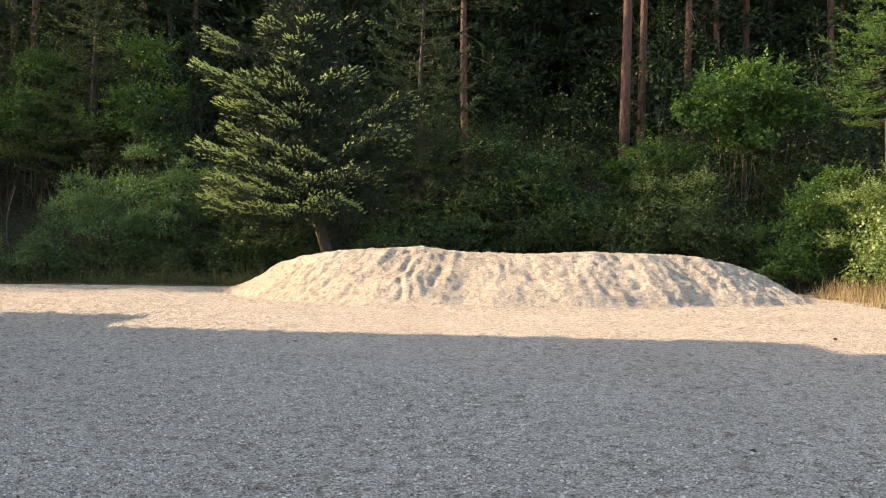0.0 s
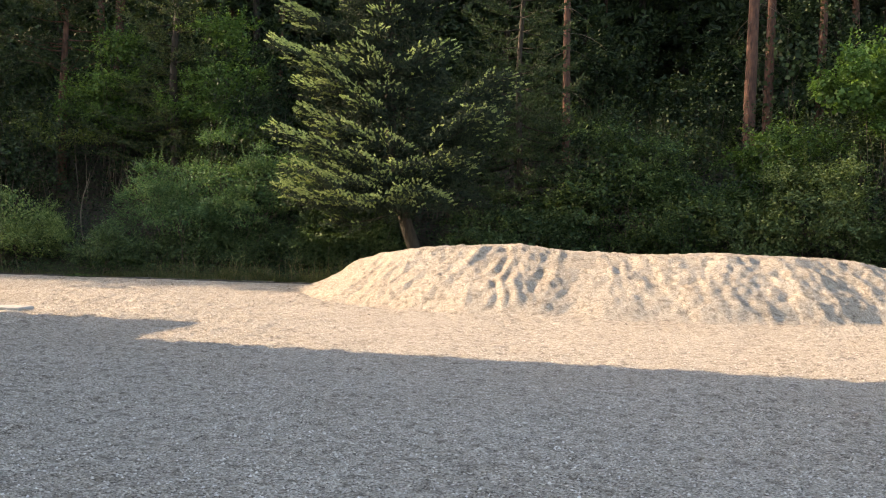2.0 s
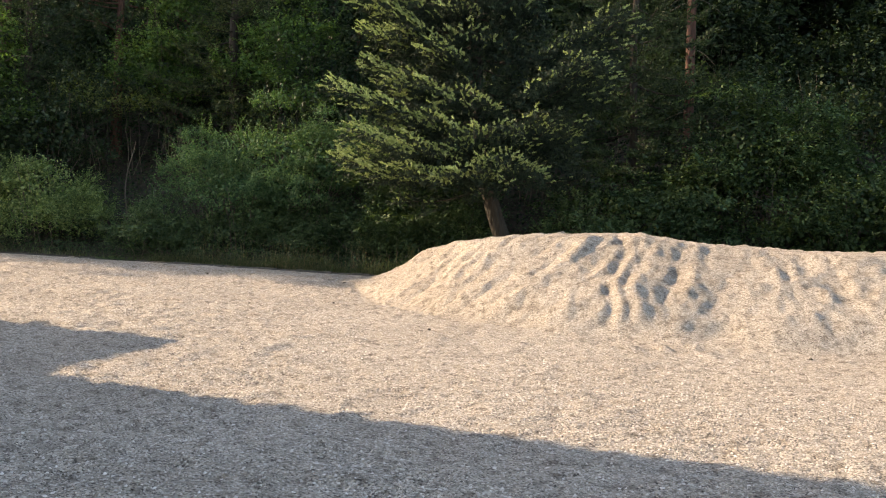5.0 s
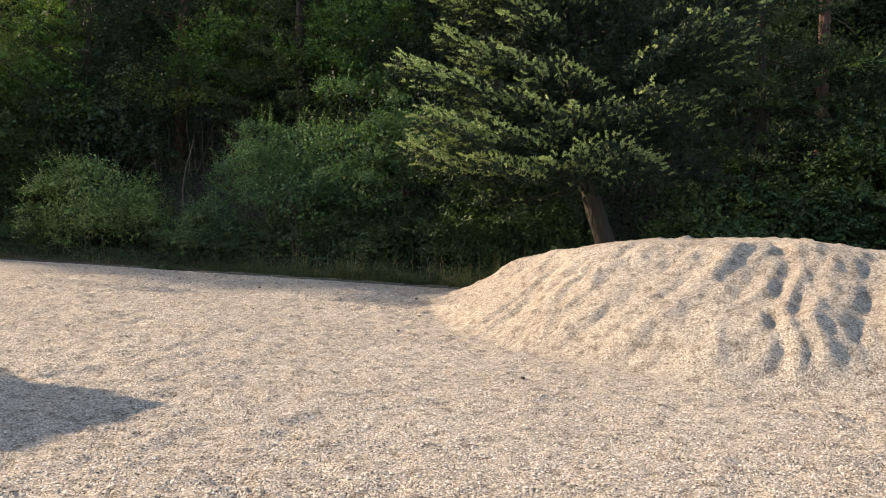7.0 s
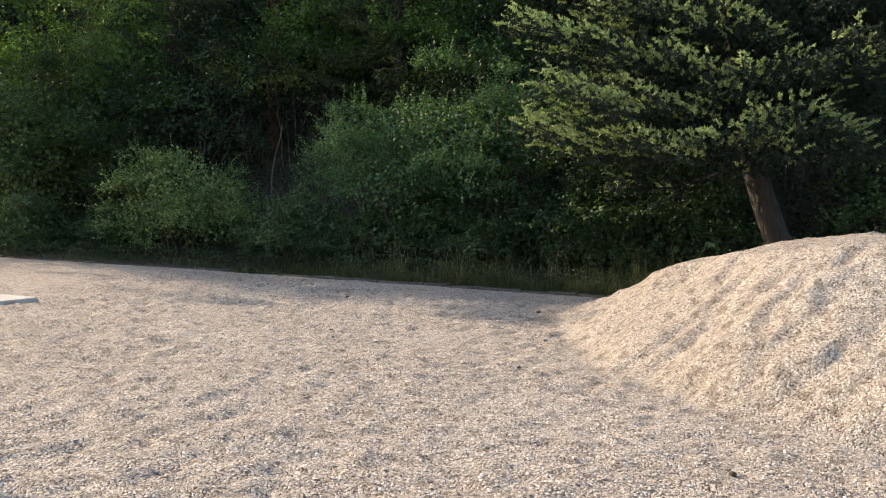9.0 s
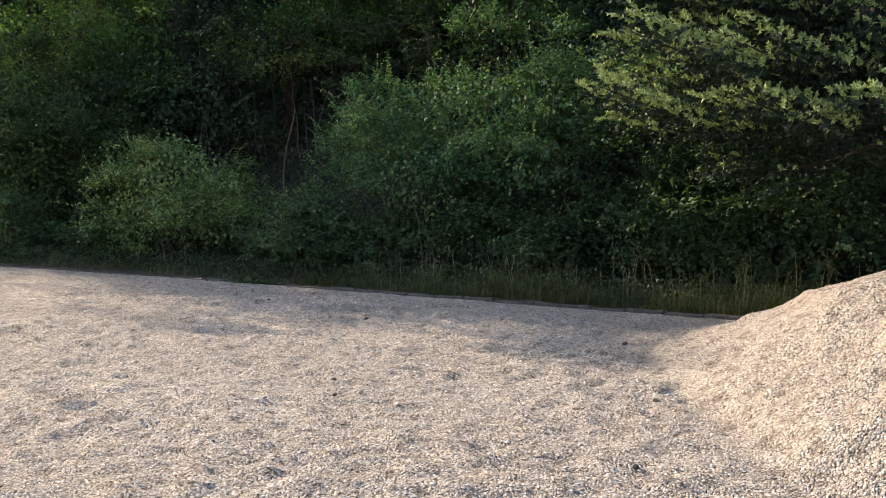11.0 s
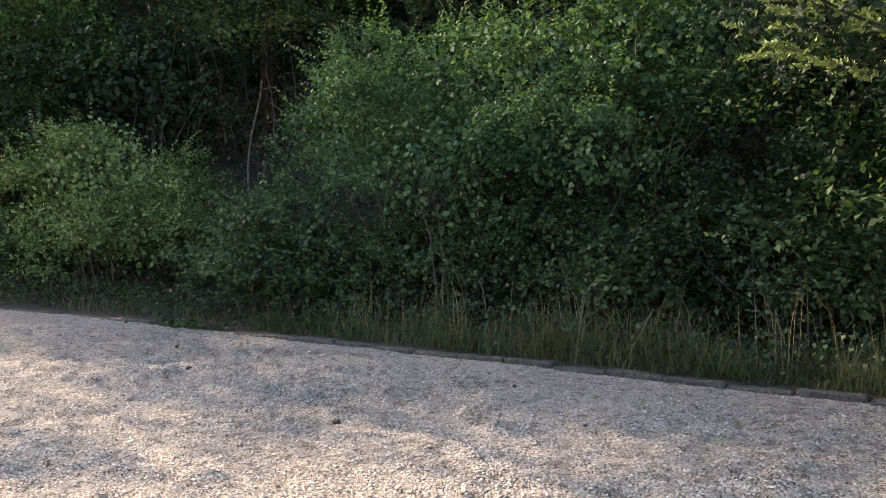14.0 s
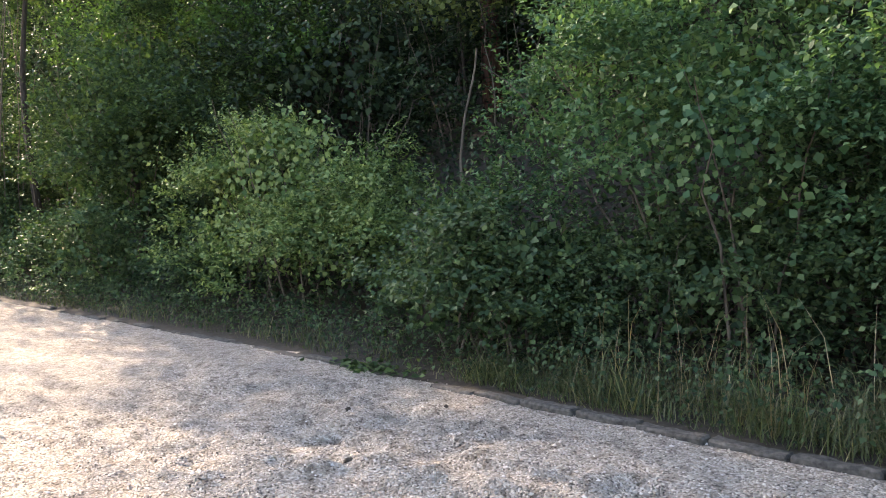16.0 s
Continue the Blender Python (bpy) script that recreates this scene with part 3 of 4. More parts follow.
def fir(at, height, radius, low, label, tips, lean=0.0, seed=3, thick=0.25):
    """A large spruce: sabre-bent trunk, boughs that end in dense flat pads of stubby shoots. tips: ends of single boughs, in the world."""
    r = np.random.default_rng(seed)
    root = tagged(new("spruce_tree"), label, "tree")
    root.location = at
    axis_x = lambda z: lean * (1 - np.exp(-np.maximum(z, 0) / 2.4))
    zs = np.concatenate([np.linspace(-0.4, 4, 14), np.linspace(4.5, height, 14)])
    part("trunk", tube(np.stack([axis_x(zs), 0.05 * np.cos(zs * 0.7), zs], 1), thick * (1 - zs / (height * 1.02)) ** 0.8 + 0.012, 12), GREY_BARK, root, smooth=True)

    def shoots(P, D, L, per, needle, mat, limb, name, text=""):
        if not len(P):
            return
        k = len(P)
        t = np.tile(np.linspace(0.05, 1, per), k)
        base = np.repeat(P, per, 0) + np.repeat(D * L[:, None], per, 0) * t[:, None]
        nd = unit(np.repeat(D, per, 0) * 0.75 + unit(r.normal(size=base.shape)) + np.array([0, 0, 0.15]))
        ln = needle * r.uniform(0.75, 1.2, len(base)) * (1.15 - 0.35 * t)
        part(name, needles(base, nd, ln, ln * 0.3), mat, limb, text, kind="stuff")

    def bough(foot, tip, gap, fresh):
        foot, tip = np.array(foot, float), np.array(tip, float)
        run = tip - foot
        ln = np.linalg.norm(run)
        out = unit(run * np.array([1, 1, 0.25]))
        lat = unit(np.cross([0, 0, 1.0], out))
        t = np.linspace(0, 1, 8)
        bow = foot + run * t[:, None] + np.array([0, 0, -0.08 * ln]) * np.sin(t * math.pi)[:, None] + lat * (0.06 * ln * np.sin(t * math.pi) * r.normal())[:, None]
        limb = part("bough", tube(bow, np.linspace(0.034, 0.007, 8) * (0.5 + 0.5 * ln / radius), 5), GREY_BARK, root)
        P, D, young = [], [], []
        half = ln * r.uniform(0.24, 0.34)
        for s_ in np.arange(0.3, 1.0, gap / ln):
            q = np.array([np.interp(s_, t, bow[:, c]) for c in range(3)])
            w = half * math.sqrt(max(0.03, 1 - ((s_ - 0.68) / 0.36) ** 2)) * r.uniform(0.6, 1.15)
            for u in np.arange(-w, w + 0.01, gap * 1.1):
                e = abs(u) / max(w, 0.05)
                if r.random() < 0.12 + 0.25 * (s_ < 0.5):
                    continue
                P.append(q + lat * u + out * (abs(u) * 0.25 + r.normal() * 0.03) + np.array([0, 0, 0.07 * math.sin(u * 9 + s_ * 14) + 0.12 * ln * max(0.0, s_ - 0.6) - 0.14 * e * e * w + r.normal() * 0.025]))
                D.append(unit(out * 0.8 + lat * (0.75 * u / max(w, 0.05) + r.normal() * 0.3) + np.array([0, 0, 0.3 + r.normal() * 0.15])))
                # Rims and outer ends get the sunlit colour, scaled by fresh.
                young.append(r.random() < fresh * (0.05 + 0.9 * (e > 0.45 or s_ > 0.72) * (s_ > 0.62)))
        P, D, young = np.array(P).reshape(-1, 3), np.array(D).reshape(-1, 3), np.array(young, bool)
        L = r.uniform(0.11, 0.19, len(P))
        shoots(P[young], D[young], L[young], 26, 0.05, SPRUCE_LIT_TIP, limb, "young_needles", "pale yellow-green young needles with sunlight painted into their colour")
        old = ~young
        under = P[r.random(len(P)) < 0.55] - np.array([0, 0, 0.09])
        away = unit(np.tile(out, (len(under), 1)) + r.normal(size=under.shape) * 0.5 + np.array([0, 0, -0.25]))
        shoots(np.concatenate([P[old], under]), np.concatenate([D[old], away]), np.concatenate([L[old], np.full(len(under), 0.2)]), 16, 0.06, SPRUCE_SHADE, limb, "needles")

    n_in = 5200
    f_in = r.random(n_in) ** 1.3
    z_in = low + 0.1 + (height - low - 0.6) * f_in
    a_in, d_in = r.uniform(0, 6.283, n_in), radius * 0.62 * (1 - f_in) ** 0.75 * np.sqrt(r.random(n_in)) + 0.1
    out_in = np.stack([np.cos(a_in), np.sin(a_in), r.normal(size=n_in) * 0.4 - 0.2], 1)
    shoots(np.stack([axis_x(z_in) + np.cos(a_in) * d_in, np.sin(a_in) * d_in, z_in], 1), unit(out_in), np.full(n_in, 0.28), 14, 0.085, SPRUCE_SHADE, root, "inner_needles")
    here = np.array(at)
    for tip in tips:
        tip = np.array(tip) - here
        z = min(height - 1, max(low, tip[2] - 0.1 * np.hypot(tip[0] - lean, tip[1])))
        # Fewer sunlit-coloured shoots on the right, the tree's shaded side.
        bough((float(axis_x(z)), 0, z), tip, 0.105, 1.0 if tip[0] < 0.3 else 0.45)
    for w in range(17):
        f = w / 16
        z = low + (height - low - 0.3) * f
        reach = radius * (1 - f) ** 0.75
        for k in range(5):
            az = w * 2.4 + k * 2 * math.pi / 5 + r.normal() * 0.25
            ln = reach * r.uniform(0.55, 0.85)
            if ln < 0.35:
                continue
            foot = np.array([float(axis_x(z)), 0, z + r.normal() * 0.12])
            bough(foot, foot + np.array([math.cos(az) * ln, math.sin(az) * ln, ln * (r.uniform(-0.2, 0.0) + 0.2 * f)]), 0.15 if math.sin(az) < 0.2 and z < 9 else 0.26, 0.3)
    return root


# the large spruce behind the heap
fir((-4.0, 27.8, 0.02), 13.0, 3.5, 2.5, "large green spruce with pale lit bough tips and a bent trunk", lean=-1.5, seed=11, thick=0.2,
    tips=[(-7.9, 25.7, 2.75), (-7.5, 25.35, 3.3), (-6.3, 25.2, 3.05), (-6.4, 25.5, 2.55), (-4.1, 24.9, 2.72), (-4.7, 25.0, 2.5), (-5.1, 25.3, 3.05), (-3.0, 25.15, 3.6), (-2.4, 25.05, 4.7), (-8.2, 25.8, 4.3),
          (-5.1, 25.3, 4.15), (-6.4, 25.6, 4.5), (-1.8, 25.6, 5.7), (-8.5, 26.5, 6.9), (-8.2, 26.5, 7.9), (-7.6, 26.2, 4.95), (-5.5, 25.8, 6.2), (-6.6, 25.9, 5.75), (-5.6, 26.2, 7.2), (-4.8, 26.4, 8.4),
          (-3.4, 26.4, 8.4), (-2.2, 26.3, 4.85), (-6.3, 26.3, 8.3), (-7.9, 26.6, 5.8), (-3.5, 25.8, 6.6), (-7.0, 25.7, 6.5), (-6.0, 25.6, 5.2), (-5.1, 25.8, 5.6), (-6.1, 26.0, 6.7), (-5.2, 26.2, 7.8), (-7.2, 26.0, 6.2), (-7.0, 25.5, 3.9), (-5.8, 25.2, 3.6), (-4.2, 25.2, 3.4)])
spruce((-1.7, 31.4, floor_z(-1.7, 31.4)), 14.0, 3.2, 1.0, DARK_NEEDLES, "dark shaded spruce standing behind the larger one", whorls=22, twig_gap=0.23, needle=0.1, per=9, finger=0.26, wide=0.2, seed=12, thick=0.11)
spruce((13.2, 27.0, floor_z(13.2, 27.0)), 13.0, 2.3, 5.3, BRIGHT_LEAF, "yellow-green spruce in full sun at the yard's corner", whorls=22, twig_gap=0.24, needle=0.08, per=12, finger=0.22, wide=0.18, seed=13)
spruce((-14.9, 33.8, floor_z(-14.9, 33.8)), 12.0, 3.0, 2.2, LIT_NEEDLES, "drooping spruce under the pines, dark needles coloured olive as if lit", whorls=20, twig_gap=0.3, needle=0.11, per=9, finger=0.28, wide=0.2, seed=14)
snagged = spruce((-22.3, 33.0, floor_z(-22.3, 33.0)), 10.5, 2.8, 0.8, DARK_NEEDLES, "dark drooping spruce under the pines", whorls=19, twig_gap=0.34, needle=0.11, per=9, finger=0.28, wide=0.2, seed=17)

for a, b_ in (((-1.2, -0.7, 3.6), (0.9, -1.0, 4.2)), ((-2.9, -2.0, 3.2), (-0.1, -0.2, 4.6)), ((1.5, -0.6, 2.8), (0.1, 0.0, 3.9)), ((1.9, -1.5, 2.0), (0.1, 0.0, 3.0))):
    q = np.linspace(0, 1, 9)[:, None]
    bow = np.array(b_) * (1 - q) + np.array(a) * q + np.array([[0, 0, 0.25]]) * np.sin(q * 3.1) + rng.normal(size=(9, 3)) * 0.03
    part("dead_branch", tube(bow, np.linspace(0.028, 0.008, 9), 5), TWIG, snagged, "bare grey dead branch")

# tall pines on the bank
first = pine((6.5, 35.6, floor_z(6.5, 35.6)), 21.0, "tall pine with a reddish bare trunk and dead twigs", 21, thick=0.24)
second = pine((-0.1, 35.8, floor_z(-0.1, 35.8)), 19.0, "tall pine with a reddish bare trunk and dead twigs", 22, crown=0.42)
third = pine((-20.8, 40.4, floor_z(-20.8, 40.4)), 20.0, "tall pine with a reddish bare trunk and dead twigs", 23, crown=0.45)
models = (first, second, third)
for k, (x, y) in enumerate([(7.5, 37.2), (9.6, 38.2), (11.6, 40.2), (13.4, 42.0), (17.0, 40.2), (-19.9, 38.6), (-22.3, 41.6), (-16.2, 42.0), (-13.7, 42.0), (-27.5, 37.5), (-33.0, 39.0), (-38.0, 36.0), (22.0, 36.0), (1.8, 45.0), (-6.5, 45.0), (-24.2, 33.4)]):
    s = 0.85 + 0.3 * ((k * 37) % 10) / 10
    copy_thing(models[k % 3], pose(x, y, floor_z(x, y), 0, 0, k * 77.0) @ Matrix.Scale(s, 4))

pine((-20.5, 35.4, floor_z(-20.5, 35.4)), 8.4, "low pine with a stout reddish trunk and a tufted crown", 27, crown=0.55, thick=0.22, group="")

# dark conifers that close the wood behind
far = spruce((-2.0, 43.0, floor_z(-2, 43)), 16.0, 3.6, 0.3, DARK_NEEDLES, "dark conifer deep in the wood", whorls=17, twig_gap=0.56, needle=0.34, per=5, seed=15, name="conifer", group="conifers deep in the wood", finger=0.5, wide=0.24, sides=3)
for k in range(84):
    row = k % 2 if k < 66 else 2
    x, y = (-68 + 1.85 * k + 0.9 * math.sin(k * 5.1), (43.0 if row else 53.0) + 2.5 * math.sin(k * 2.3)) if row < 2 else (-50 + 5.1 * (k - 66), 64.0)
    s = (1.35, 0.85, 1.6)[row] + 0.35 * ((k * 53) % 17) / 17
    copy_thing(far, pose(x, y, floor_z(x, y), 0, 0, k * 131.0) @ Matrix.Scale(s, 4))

for x, y, sc in ((-50, 39, 1.3), (-58, 41, 1.4), (-66, 43, 1.5), (-75, 45, 1.7)):
    copy_thing(far, pose(x, y, floor_z(x, y), 0, 0, x * 31.0) @ Matrix.Scale(sc, 4))

# ---- shrubs along the kerb ----
bush("wild_plum_bush", (-11.9, 29.5, 0.0), [(-1.3, 0, 2.4, 1.7, 1.3, 1.5), (0.6, 0, 2.75, 2.0, 1.4, 1.35), (2.2, 0.2, 3.0, 1.6, 1.2, 1.5), (-0.2, -0.8, 1.85, 1.5, 0.9, 1.0), (1.6, -0.7, 1.9, 1.2, 0.8, 0.9)],
     4300, 11, 0.055, 0.32, PALE_LEAF, "large grey-green bush with small leaves overhanging the kerb", stems=22, seed=2, lump=0.55)
bush("bramble", (-14.6, 28.4, 0.0), [(0, 0, 0.7, 1.1, 0.75, 0.85), (0.7, 0.0, 0.75, 0.8, 0.7, 0.8)], 1300, 9, 0.06, 0.36, BRAMBLE_LEAF,
     "low dark bramble thicket spilling onto the kerb", stems=16, seed=4)
low = bush("bramble", (-7.4, 28.5, 0.0), [(0, 0, 0.6, 1.1, 0.6, 0.8), (0.8, 0.2, 0.8, 0.9, 0.6, 0.9)], 700, 9, 0.06, 0.36, BRAMBLE_LEAF,
           "low dark bramble thicket behind the verge grass", stems=8, seed=41, group="low brambles")
for k, (x, y, s) in enumerate([(-9.4, 28.7, 1.0), (-5.4, 28.9, 1.1), (-3.2, 29.0, 1.1), (-20.6, 29.2, 1.0), (-23.2, 29.3, 1.1), (-26.0, 29.2, 1.2), (-29.0, 29.2, 1.2), (-32.2, 29.3, 1.4)]):
    copy_thing(low, pose(x, y, 0, 0, 0, 40 + k * 145.0) @ Matrix.Scale(s, 4))
# Added low fill in darker leaves, painting shade under the overhang.
for x, y, w, h, seed in ((-12.4, 29.0, 1.3, 0.9, 51), (-10.4, 28.9, 1.3, 1.0, 52), (-8.4, 28.9, 1.3, 1.2, 53), (-6.2, 28.8, 1.3, 1.2, 54)):
    bush("bramble", (x, y, 0.0), [(0, 0, h * 0.7, w, 0.7, h * 0.75), (0.5, 0.3, h * 1.2, w * 0.8, 0.6, h * 0.7), (-0.6, 0.4, h * 1.1, w * 0.8, 0.6, h * 0.7)], 900, 9, 0.06, 0.36, BRAMBLE_LEAF,
         "bramble fill under the overhanging branches, darker leaves standing in for shade", stems=8, seed=seed, group="brambles under the branches")
bush("round_bush", (-18.5, 29.1, 0.0), [(0, 0, 1.75, 1.7, 1.2, 1.4), (-0.7, -0.2, 1.1, 1.5, 1.0, 0.9), (1.0, 0.0, 1.0, 1.3, 0.9, 0.9)], 2300, 10, 0.06, 0.33, OLIVE_LEAF,
     "rounded green bush with yellowish leaf tips by the kerb", stems=16, seed=6)
shrub_a = bush("shrub", (-23.0, 30.4, 0.0), [(0, 0, 1.5, 2.0, 1.4, 1.9), (1.0, 0.3, 2.2, 1.3, 1.2, 1.5)], 1150, 9, 0.085, 0.36, SHRUB_LEAF,
               "dense dark green shrub at the wood's edge", seed=7, group="shrubs of the wood's edge", length=0.5)
shrub_b = bush("shrub", (3.6, 29.4, 0.0), [(0, 0, 1.4, 2.1, 1.4, 1.6), (-1.2, 0.2, 1.0, 1.3, 1.1, 1.3)], 1150, 9, 0.085, 0.30, SHRUB_LEAF,
               "dense green shrub behind the gravel heap", seed=8, group="shrubs of the wood's edge", length=0.55)
shrub_c = bush("shrub", (-1.5, 29.8, 0.0), [(0, 0, 1.2, 2.2, 1.3, 1.5), (1.3, 0.2, 1.7, 1.2, 1.0, 1.4)], 1000, 9, 0.09, 0.36, BRAMBLE_LEAF,
               "dense dark green shrub at the wood's edge", seed=9, group="shrubs of the wood's edge", length=0.5)
shrub_d = bush("shrub", (0.8, 38.5, floor_z(0.8, 38.5)), [(0, 0, 1.4, 2.1, 1.5, 1.8), (0.8, 0.3, 2.0, 1.4, 1.2, 1.5)], 620, 8, 0.08, 0.34, SHADE_LEAF,
               "dense undergrowth on the wooded bank, wood's shade put into its dark green", seed=19, group="shrubs of the wood's edge", length=0.6)
spots = [(-27.5, 30.6, 0.9), (-31.5, 30.8, 1.2), (-36.0, 30.5, 1.25), (-41, 31, 1.3), (-7.3, 30.2, 1.0), (-8.6, 31.8, 1.2), (-11.0, 31.8, 1.1), (-20.6, 32.0, 1.25), (-24.8, 33.2, 1.2),
         (1.2, 31.4, 1.2), (5.6, 31.2, 1.15), (8.6, 31.5, 1.2), (11.6, 30.0, 1.0), (14.8, 28.5, 1.2), (-4.0, 32.6, 1.3), (3.0, 33.8, 1.3), (7.8, 34.2, 1.2), (-12.2, 34.2, 1.35), (-17.4, 35.2, 1.3),
         (-22.5, 36.4, 1.3), (-8.0, 35.6, 1.3), (-2.2, 36.4, 1.3), (11.8, 34.4, 1.4), (15.5, 33.0, 1.4), (-28.5, 36, 1.4), (-34, 35.5, 1.4), (17.5, 29.0, 1.4), (5.0, 38.4, 1.2), (-13.0, 38.0, 1.3), (19.5, 24.5, 1.4),
         (-46, 31, 1.7), (-52, 32, 1.9), (-40, 35, 1.9), (-47, 37, 2.0), (-58, 34, 2.2), (-66, 35, 2.4), (-20, 39.5, 1.9), (-26, 39.5, 1.9), (-33, 40, 2.0), (-8, 40, 1.8), (-14.5, 41.5, 1.9), (9, 39, 1.9), (14.5, 37.5, 1.9), (20, 32, 1.9), (24, 37, 2.2), (2, 41, 1.9)]
for k, (x, y, s) in enumerate(spots):
    # Rows beyond y 31 take the leaves darkened to paint shade.
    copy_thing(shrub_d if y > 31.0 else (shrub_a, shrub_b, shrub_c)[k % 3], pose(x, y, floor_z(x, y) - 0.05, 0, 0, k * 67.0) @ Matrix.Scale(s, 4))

# Heights and crowns set for the shade they throw along the kerb.
for x, y, h, w in ((-24.6, 29.8, 3.2, 1.8), (-35.5, 29.6, 9.2, 3.2)):
    broadleaf((x, y, 0.0), h, [(0, 0, h, w, w, w * 1.1), (0.8, -0.4, h * 0.65, w * 0.9, w * 0.8, w), (-0.7, 0.3, h * 1.3, w * 0.8, w * 0.8, w * 0.8)], 2100, 9, 0.085, SHRUB_LEAF,
              "leafy green tree leaning out over the kerb", seed=int(h * 10))
for x, y, h, w in ((-23.2, 32.2, 4.0, 1.7), (-27.8, 32.0, 5.0, 2.2), (-17.9, 34.4, 4.2, 1.6), (-12.9, 33.2, 5.0, 1.6)):
    broadleaf((x, y, floor_z(x, y)), h, [(0, 0, h, w, w * 0.8, w * 0.6), (0.9, -0.4, h * 0.65, w * 0.8, w * 0.7, w * 0.45), (-1.0, -0.2, h * 0.8, w * 0.9, w * 0.7, w * 0.45), (0.2, 0.2, h * 1.35, w * 0.8, w * 0.7, w * 0.5)], 1000, 8, 0.1, BRIGHT_LEAF,
              "leafy understorey tree with layered green boughs", seed=int(-x), name="understorey_tree")
# Added for its shadow: crown placed to shade the gravel strip.
broadleaf((-29.6, 29.7, 0.0), 9.0, [(0, -1.3, 9.5, 2.5, 2.5, 1.9), (0.6, 0.8, 8.6, 2.3, 2.3, 2.1), (-1.0, -0.4, 7.2, 2.0, 2.0, 1.3)], 2100, 9, 0.1, SHRUB_LEAF,
          "tall leafy green tree added to shade the gravel along the kerb", seed=68)
# These two carry the wood's sun patches in their leaf colour.
broadleaf((-19.7, 33.6, floor_z(-19.7, 33.6)), 3.0, [(0, -0.4, 2.4, 1.0, 0.8, 0.5), (-1.3, -0.2, 2.9, 0.9, 0.8, 0.45), (1.5, -0.2, 2.5, 0.8, 0.7, 0.4)], 210, 7, 0.085, SUN_PATCH_LEAF, "slim sapling with sun patches painted into its yellowish drooping leaves", seed=31, name="sapling", stems=3, thick=0.04)
broadleaf((-25.4, 32.4, floor_z(-25.4, 32.4)), 6.4, [(0, -0.3, 3.2, 0.9, 0.8, 0.9), (0.3, -0.2, 4.7, 0.9, 0.8, 0.8), (-0.2, 0, 6.2, 0.7, 0.6, 0.8)], 330, 8, 0.09, SUN_PATCH_LEAF, "slim young tree hung with yellow-green leaves coloured as if sunlit", seed=33, name="young_tree", stems=3, thick=0.05)
stem_t = np.linspace(0, 1, 12)
tagged(part("bare_sapling", tube(np.stack([-16.7 + 0.04 * np.sin(stem_t * 9) + 0.45 * np.clip(stem_t - 0.72, 0, 1) ** 1.2 * 2.2, 30.6 + 0.05 * np.cos(stem_t * 7), 0.3 + 3.2 * stem_t - 0.4 * np.clip(stem_t - 0.8, 0, 1)], 1), np.linspace(0.03, 0.012, 12), 7), TWIG),
       "thin pale bare sapling stem in a dark hollow", "sapling")

bush("hazel_bush", (6.9, 28.7, 0.0), [(0, 0, 2.2, 2.0, 1.2, 1.5), (-1.3, -0.2, 1.5, 1.3, 0.9, 1.0), (1.6, -0.2, 1.4, 1.3, 0.9, 1.0)], 1700, 9, 0.085, 0.36, HAZEL_LEAF,
     "green hazel bush with light leaf tips behind the heap", seed=10, length=0.6)
bush("green_bush", (10.7, 26.9, 0.0), [(0, 0, 1.5, 1.5, 1.2, 1.5), (0.7, 0.2, 2.5, 1.1, 1.0, 1.1), (-0.7, -0.3, 0.8, 1.1, 0.9, 0.8)], 1500, 9, 0.08, 0.34, BRIGHT_LEAF,
     "leafy green bush between the heap and the wood", seed=44, length=0.5)
bush("tall_bush", (6.6, 30.9, 0.6), [(0, 0, 3.4, 1.6, 1.1, 1.6), (-0.9, 0, 2.4, 1.2, 1.0, 1.2)], 1000, 9, 0.09, 0.34, BRIGHT_LEAF,
     "tall fresh green bush under the pines", seed=45, length=0.55)
bush("tall_bush", (1.5, 30.2, 0.4), [(0, 0, 2.6, 2.2, 1.2, 1.7), (2.2, 0, 2.0, 1.5, 1.0, 1.5), (-2.0, 0.2, 1.6, 1.5, 1.0, 1.4)], 1700, 9, 0.09, 0.34, SHRUB_LEAF,
     "tall dull green bush in the shade behind the heap", seed=46, length=0.55)
broadleaf((9.9, 31.0, floor_z(9.9, 31.0)), 5.5, [(0, 0, 5.4, 1.7, 1.3, 1.2), (-1.5, -0.5, 4.6, 1.2, 1.0, 0.7), (1.6, 0, 5.0, 1.2, 1.1, 0.8), (0.3, -0.6, 3.9, 1.0, 0.8, 0.6)], 1400, 9, 0.13, BRIGHT_LEAF,
          "young broadleaf tree with bright green drooping leaves", seed=15)
bush("willow_bush", (11.2, 22.6, 0.0), [(0, 0, 1.5, 1.45, 1.4, 1.75), (0.9, 0.8, 1.6, 1.4, 1.3, 1.7), (0.3, -0.8, 0.9, 1.1, 1.0, 1.0), (0.6, 0.2, 2.6, 1.2, 1.1, 1.1)], 2600, 10, 0.07, 0.26, PALE_SUN_LEAF,
     "sunlit pale yellow-green bush in dry grass", seed=16)


